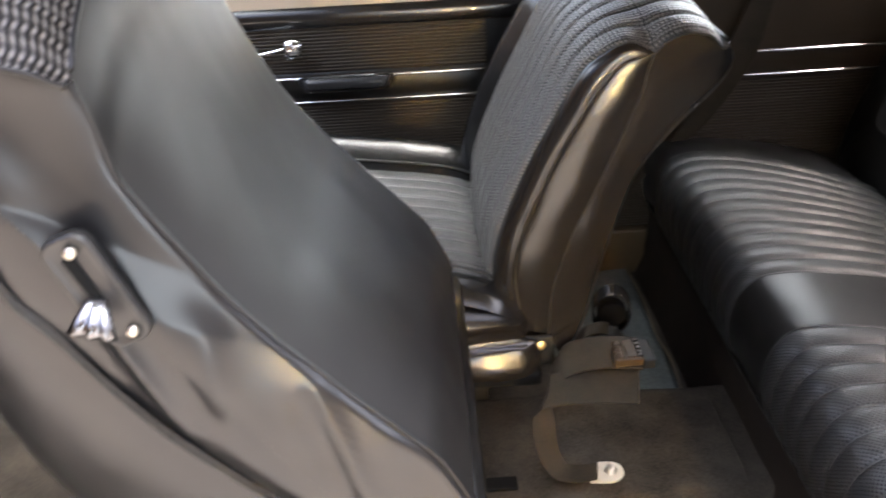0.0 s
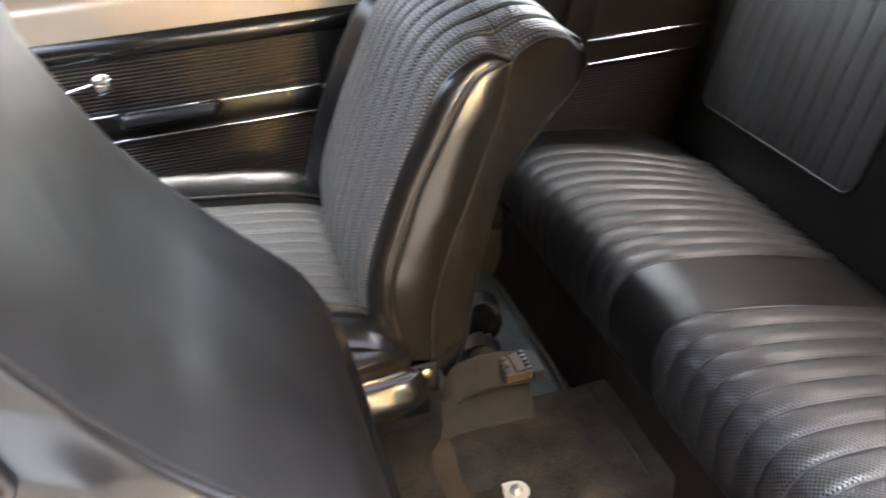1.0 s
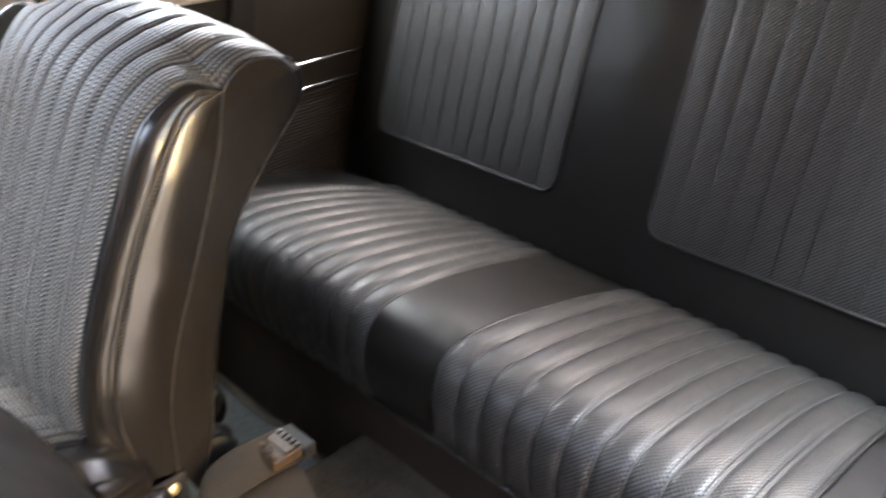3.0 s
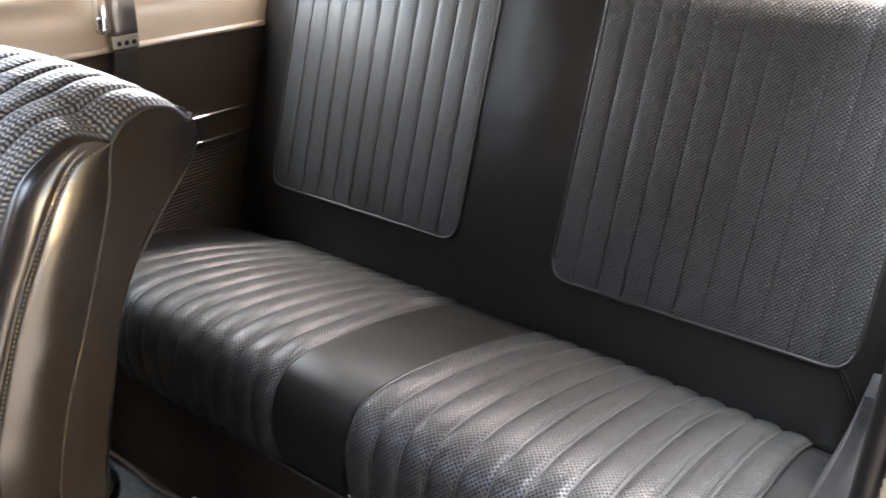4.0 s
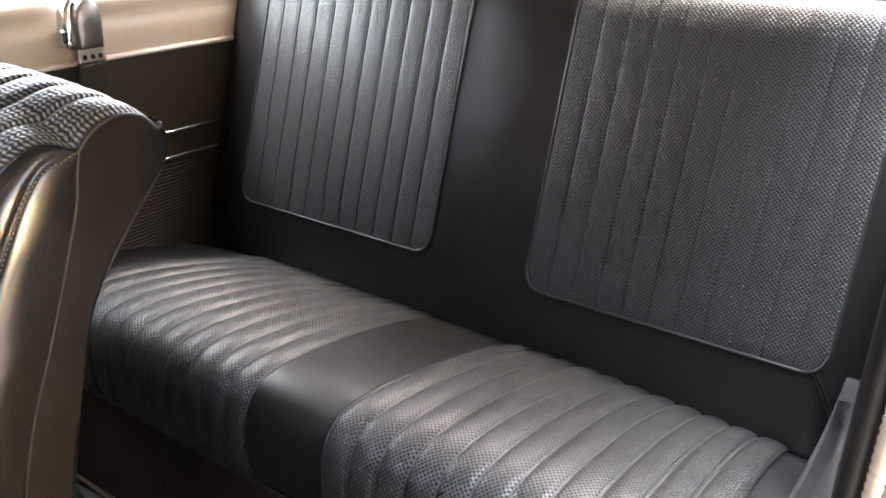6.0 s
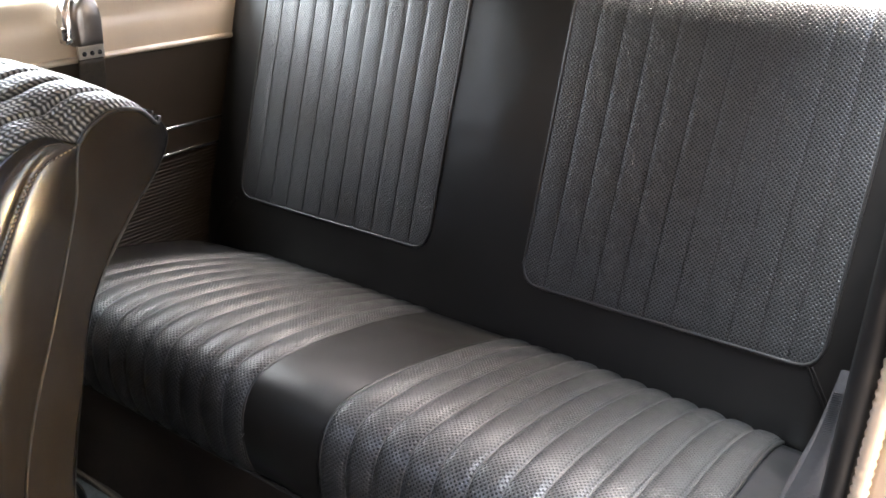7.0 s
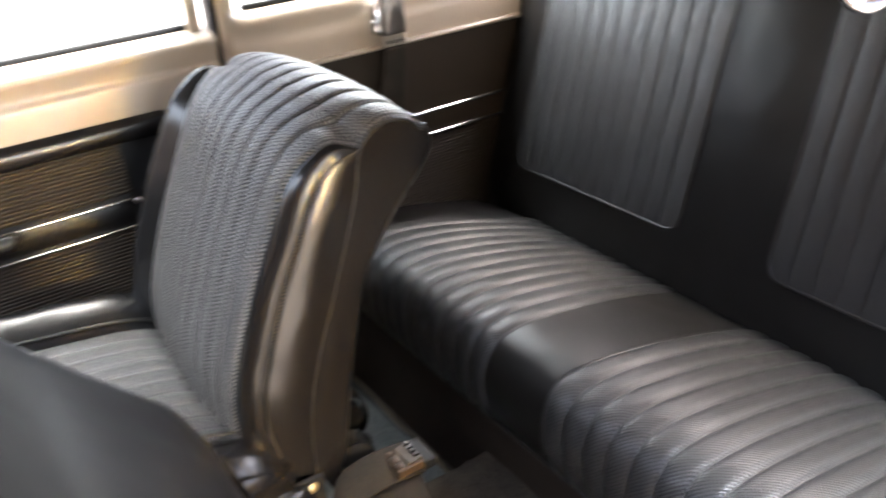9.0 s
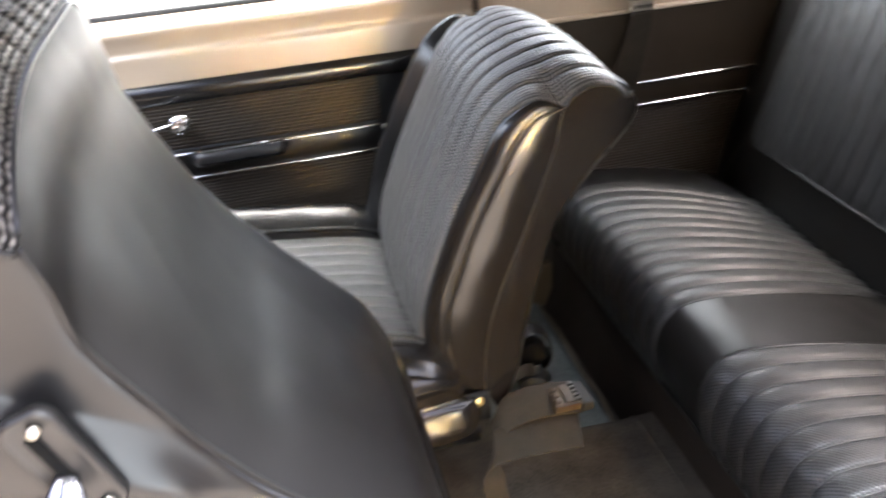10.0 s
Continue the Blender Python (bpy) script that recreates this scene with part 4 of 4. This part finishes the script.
grid("guide_cover", rows, SMOKED, belt, "black domed guide cover", ring=True, caps=True)
rows = []
for y, g in ((0.698, 0.96), (0.690, 1.0), (0.680, 1.0), (0.676, 0.9)):
    loop = smooth_line([(0.166, 0.800), (0.164, 0.845), (0.172, 0.872), (0.190, 0.886), (0.192, 0.80)], 24)
    c = np.array((0.178, 0.84))
    rows.append([(c[0] + (x - c[0]) * g, y, c[1] + (z - c[1]) * g) for x, z in loop])
plate = grid("guide_plate", rows, CHROME, belt, "chrome side plate", ring=True, caps=True)
slab("release", (0.158, 0.676, 0.808), (0.172, 0.690, 0.832), CHROME, plate, "small chrome release", 0.003)
tongue = slab("tongue", (0.180, 0.668, 0.772), (0.234, 0.674, 0.797), STEEL, belt, "dull steel tongue with three holes", 0.002)
# black discs painted as the shade inside the holes
for k in range(3):
    lathe("hole", [(0.001, 0), (0.0045, 0), (0.0045, 0.0014), (0.001, 0.0014)], (0.191 + 0.016 * k, 0.668, 0.782), (0, -1, 0), RUBBER, tongue, "black disc standing for the shade in a hole", n=12)
ribbon("strap", [(0.206, 0.671, 0.775), (0.198, 0.671, 0.717), (0.152, 0.670, 0.569), (0.076, 0.668, 0.430), (-0.040, 0.664, 0.300), (-0.16, 0.660, 0.19), (-0.23, 0.658, 0.165)], [(0.026, 0, 0.002), (0.030, 0, 0.004), (0.046, 0, 0.016), (0.044, 0, 0.026), (0.034, 0, 0.030), (0.022, 0, 0.024), (0.018, 0, 0.020)], 0.002, WEBBING, belt, "dark webbing", 60)

# ---- near side body, roof and rear ----
side = thing("wall_quarter_near", (0.3, -0.72, 0.1), "near rear quarter panel and sill of the cream car", "wall", kind="structure")
slab("quarter_core", (-0.10, -0.775, 0.02), (1.3, -0.715, 0.885), CREAM, side, "cream body metal", 0.012)
slab("inner_trim", (-0.06, -0.714, 0.10), (0.62, -0.704, 0.77), VINYL_SOFT, side, "black trim panel", 0.003)
# rocker in black instead of cream, standing for the dark under the tipped seat
slab("rocker", (-1.5, -0.775, -0.05), (-0.10, -0.715, 0.06), RUBBER, side, "sill coloured black for the shade low down", 0.012)
slab("pillar", (-0.14, -0.775, 0.76), (-0.08, -0.715, 1.30), CREAM, side, "cream pillar", 0.012)
slab("rear_pillar", (0.60, -0.775, 0.76), (1.15, -0.715, 1.30), CREAM, side, "cream rear pillar", 0.02)
tube("door_seal", [(-0.104, -0.701, 0.05), (-0.104, -0.701, 0.45), (-0.107, -0.701, 0.75), (-0.122, -0.701, 1.28)], 0.0105, RUBBER, side, "black door seal", samples=60)
bead_rows = []
for z in np.linspace(0.06, 1.28, 420):
    r = 0.0062 + 0.0009 * math.sin(2 * math.pi * z / 0.0085)
    x = -0.116 - 0.028 * max(0.0, z - 0.75)
    bead_rows.append([(x + r * math.cos(a), -0.7165 + r * math.sin(a), z) for a in np.linspace(0, 2 * math.pi, 9, endpoint=False)])
grid("windlace", bead_rows, CREAM, side, "cream ribbed windlace along the door opening", ring=True, caps=True)
roof = slab("ceiling", (-0.86, -0.66, 1.30), (0.70, 0.664, 1.34), LINER, label="pale fabric headliner under the roof", bevel=0.015)
tagged(roof, category="ceiling", kind="structure")
# unseen rails added to block sky, lower at the rear to darken the bench
for x0, x1, low in ((-1.20, -0.152, 1.265), (-0.148, 0.72, 1.15)):
    rail = slab("trim_roof_rail", (x0, 0.665, low), (x1, 0.775, 1.345), LINER, label="unseen roof rail blocking sky over the far windows", bevel=0.02, segments=3)
    tagged(rail, category="trim", kind="structure")
shelf = slab("trim_parcel_shelf", (0.70, -0.70, 0.80), (1.9, 0.70, 0.84), SHELF, label="pale sunlit board behind the rear seat", bevel=0.005)
tagged(shelf, category="shelf", kind="structure")
front_wall = slab("wall_bulkhead", (-1.80, -0.74, 0.0), (-1.75, 0.74, 0.92), VINYL_SOFT, label="dark bulkhead at the front of the cabin", bevel=0.004)
tagged(front_wall, category="wall", kind="structure")
# out of view, added to keep low front light off the backrest
dash = slab("trim_dashboard", (-1.75, -0.70, 0.78), (-1.30, 0.70, 0.96), VINYL_SOFT, label="unseen dark dashboard blocking light from the front", bevel=0.03, segments=3)
tagged(dash, category="dashboard", kind="structure")
rear_wall = slab("wall_rear", (1.9, -0.76, 0.0), (1.95, 0.76, 0.86), CREAM, label="cream rear body panel", bevel=0.004)
tagged(rear_wall, category="wall", kind="structure")

RING = (-0.216, -0.611, 1.108)
hook = thing("hanging_belt_end", (-0.21, -0.61, 1.2), "chrome ringed belt end hanging from the roof rail", "seat belt")
ribbon("strap", [(-0.206, -0.606, 1.305), (-0.208, -0.606, 1.22), (-0.210, -0.607, 1.12)], [(0.012, -0.01, 0)] * 3, 0.002, WEBBING, hook, "dark webbing")
ring = lathe("ring", [(0.0115, -0.003), (0.0165, -0.003), (0.0175, 0.0), (0.0165, 0.004), (0.013, 0.005), (0.0115, 0.003), (0.001, 0.002)], (RING), (-0.75, -0.45, 0.2), CHROME, hook, "chrome ring")

# ---- belts and small things on the floor ----
lap = thing("lap_belt", (-0.3, -0.02, 0.125), "folded dark lap belt with metal buckle, bolted to the tunnel", "seat belt")
tab = []
for z, g in ((0.1265, 1.0), (0.1315, 1.0)):
    loop = smooth_line([(-0.300, -0.101), (-0.262, -0.104), (-0.243, -0.092), (-0.240, -0.078), (-0.247, -0.064), (-0.268, -0.058), (-0.302, -0.066), (-0.300, -0.101)], 30)[:-1]
    tab.append([(x, y, z) for x, y in loop])
grid("anchor_tab", tab, PALE_ZINC, lap, "bright zinc anchor tab", ring=True, caps=True, smooth=False)
lathe("anchor_bolt", [(0.001, 0), (0.012, 0), (0.012, 0.002), (0.009, 0.003), (0.009, 0.008), (0.006, 0.0095), (0.001, 0.0095)], (-0.262, -0.080, 0.1315), (0, 0, 1), STEEL, lap, "steel bolt head", n=6)
ribbon("rising_strap", [(-0.285, -0.082, 0.136), (-0.320, -0.090, 0.140), (-0.352, -0.088, 0.150), (-0.370, -0.068, 0.178), (-0.374, -0.042, 0.220), (-0.370, -0.018, 0.240), (-0.355, 0.005, 0.247)], [(0.004, 0.020, 0), (0.008, 0.020, 0), (0.014, 0.014, 0.002), (0.019, 0.006, 0), (0.020, 0.004, 0), (0.014, 0.022, 0.004), (0.008, 0.034, 0.008)], 0.002, WEBBING, lap, "dark webbing", 50)
ribbon("folded_strap", [(-0.360, 0.004, 0.246), (-0.318, 0.006, 0.250), (-0.278, 0.006, 0.251), (-0.238, 0.005, 0.250), (-0.200, 0.004, 0.247)], [(0.007, 0.034, 0.008), (0.007, 0.034, 0.010), (0.007, 0.034, 0.012), (0.007, 0.034, 0.013), (0.007, 0.034, 0.014)], 0.002, WEBBING, lap, "dark webbing folded over", 40)
ribbon("upper_strap", [(-0.350, 0.035, 0.240), (-0.32, 0.052, 0.270), (-0.28, 0.054, 0.282), (-0.23, 0.052, 0.283), (-0.19, 0.050, 0.278)], [(0.004, 0.024, 0.012), (0.002, 0.028, 0.014), (0.0, 0.028, 0.014), (0.0, 0.028, 0.014), (0.0, 0.028, 0.014)], 0.003, WEBBING, lap, "brown webbing", 40)
buckle = slab("buckle", (-0.240, 0.022, 0.272), (-0.190, 0.080, 0.290), RUST, lap, "worn dark metal buckle", 0.005, 3)
for k in range(3):
    lathe("stud", [(0.001, 0), (0.0075, 0), (0.0070, 0.0025), (0.0045, 0.0045), (0.001, 0.0050)], (-0.231, 0.034 + 0.0165 * k, 0.2895), (0, 0, 1), RUST, buckle, "worn raised stud", n=14)
slab("press_plate", (-0.219, 0.025, 0.2885), (-0.202, 0.077, 0.2935), RUST, buckle, "smooth worn press plate", 0.002)
for k in range(5):
    slab("tooth", (-0.199, 0.026 + 0.0105 * k, 0.2885), (-0.191, 0.033 + 0.0105 * k, 0.2945), DARK_STEEL, buckle, "dark ridge of the buckle", 0.0015)
slab("end_cap", (-0.191, 0.020, 0.266), (-0.168, 0.082, 0.287), RUBBER, buckle, "black plastic end of the buckle", 0.005, 3)
# pad just proud of the carpet, its black standing for a shaded slot
slot = slab("carpet_slot", (-0.520, -0.104, 0.122), (-0.424, -0.076, 0.1315), BLACK, label="black oblong pad standing for the shade in a carpet slot", bevel=0.003)
tagged(slot, category="slot", kind="structure")

mat_rows = [[(x, y, 0.052 + 0.003 * noise.noise((x * 14, y * 14, 1.0)) - (0.008 if i in (0, 29) or j in (0, 29) else 0)) for j, y in enumerate(np.linspace(0.19, 0.69, 30))] for i, x in enumerate(np.linspace(-0.285, -0.045, 30))]
mat = grid("floor_mat", mat_rows, MAT, label="grey teal rubber mat in the rear footwell", flip=True)
tagged(mat, category="floor mat")
edge = tube("trim_mat_edge", [(-0.052, 0.18, 0.058), (-0.044, 0.28, 0.062), (-0.050, 0.38, 0.058), (-0.045, 0.50, 0.061), (-0.050, 0.68, 0.058)], 0.0035, LINER, label="frayed pale edge of the mat", n=6)
tagged(edge, category="trim", kind="structure")
seam = tube("trim_carpet_edge", [(-0.030, 0.17, 0.055), (-0.034, 0.13, 0.118), (-0.036, 0.0, 0.130), (-0.034, -0.13, 0.118), (-0.030, -0.17, 0.055), (-0.030, -0.6, 0.048)], 0.003, CARPET, label="bound edge of the carpet below the bench", n=6)
tagged(seam, category="trim", kind="structure")
reel = thing("belt_retractor", (-0.17, 0.33, 0.06), "black belt retractor with a loop of webbing behind the seat", "retractor")
lathe("drum", [(0.001, -0.022), (0.034, -0.022), (0.036, -0.018), (0.030, -0.014), (0.030, 0.014), (0.036, 0.018), (0.034, 0.022), (0.001, 0.022)], (-0.175, 0.33, 0.085), (0.3, 1, 0), RUBBER, reel, "black drum")
loop = [(-0.15 + 0.042 * math.cos(a), 0.41 + 0.01 * math.sin(a), 0.118 + 0.046 * math.sin(a)) for a in np.linspace(-1.2, 4.6, 14)]
ribbon("belt_loop", loop, [(0.004, 0.022, 0.0)] * 14, 0.0025, PLASTIC, reel, "standing loop of dark webbing", 60)
lathe("spool", [(0.001, -0.016), (0.030, -0.016), (0.032, -0.010), (0.032, 0.010), (0.030, 0.016), (0.001, 0.016)], (-0.15, 0.41, 0.112), (0.1, 1, 0), BLACK, reel, "black spool")
slab("foot", (-0.205, 0.305, 0.05), (-0.145, 0.355, 0.066), DARK_STEEL, reel, "dark foot", 0.003)
ribbon("strap", [(-0.175, 0.33, 0.126), (-0.20, 0.31, 0.145), (-0.235, 0.29, 0.15), (-0.26, 0.28, 0.13)], [(0.006, 0.02, 0)] * 4, 0.002, WEBBING, reel, "dark webbing")
rocker = slab("trim_rocker_far", (-0.62, 0.672, 0.04), (-0.005, 0.699, 0.165), TAN, label="tan painted sill under the far door", bevel=0.006)
tagged(rocker, category="sill", kind="structure")

near_belt = thing("near_belt", (0.3, -0.668, 0.44), "grey ribbed belt webbing draped over the bench end", "seat belt")
near_line = [(0.452, -0.655, 0.395), (0.470, -0.655, 0.430), (0.458, -0.655, 0.452), (0.428, -0.655, 0.428), (0.385, -0.655, 0.402), (0.30, -0.654, 0.396), (0.18, -0.654, 0.410), (0.04, -0.656, 0.412), (-0.03, -0.660, 0.385)]
near_half = [(0.0, 0.018, 0.0)] * 3 + [(0.0, 0.021, -0.006), (0.0, 0.025, -0.011)] + [(0.0, 0.028, -0.011)] * 4
strap = ribbon("strap", near_line, near_half, 0.0028, GREY_WEBBING, near_belt, "grey ribbed webbing", 60)
centre, half = smooth_line(near_line, 170)[30:], smooth_line(near_half, 170)[30:]
verts, faces = [], []
for c, h, w in zip(centre, half, np.gradient(centre, axis=0)):
    up = np.cross(w, h)
    up = up / np.linalg.norm(up) * (1 if up[2] > 0 else -1)
    w = w / np.linalg.norm(w)
    k = len(verts)
    verts += [c - h + up * 0.0012 - w * 0.0009, c + h + up * 0.0012 - w * 0.0009, c - h * 0.97 + up * 0.0026, c + h * 0.97 + up * 0.0026, c - h + up * 0.0012 + w * 0.0009, c + h + up * 0.0012 + w * 0.0009]
    faces += [(k, k + 1, k + 3, k + 2), (k + 2, k + 3, k + 5, k + 4)]
piece("weave_ribs", verts, faces, GREY_WEBBING, strap, "ribs across the webbing", smooth=False)

box = thing("shelf_box", (1.55, -0.50, 0.84), "dark grey box with a pale lower edge on the rear shelf", "box")
slab("body", (1.45, -0.66, 0.852), (1.72, -0.373, 0.99), PLATE, box, "dark grey box body", 0.008, 3)
slab("base_edge", (1.445, -0.665, 0.84), (1.725, -0.368, 0.852), STEEL, box, "pale lower edge", 0.003)
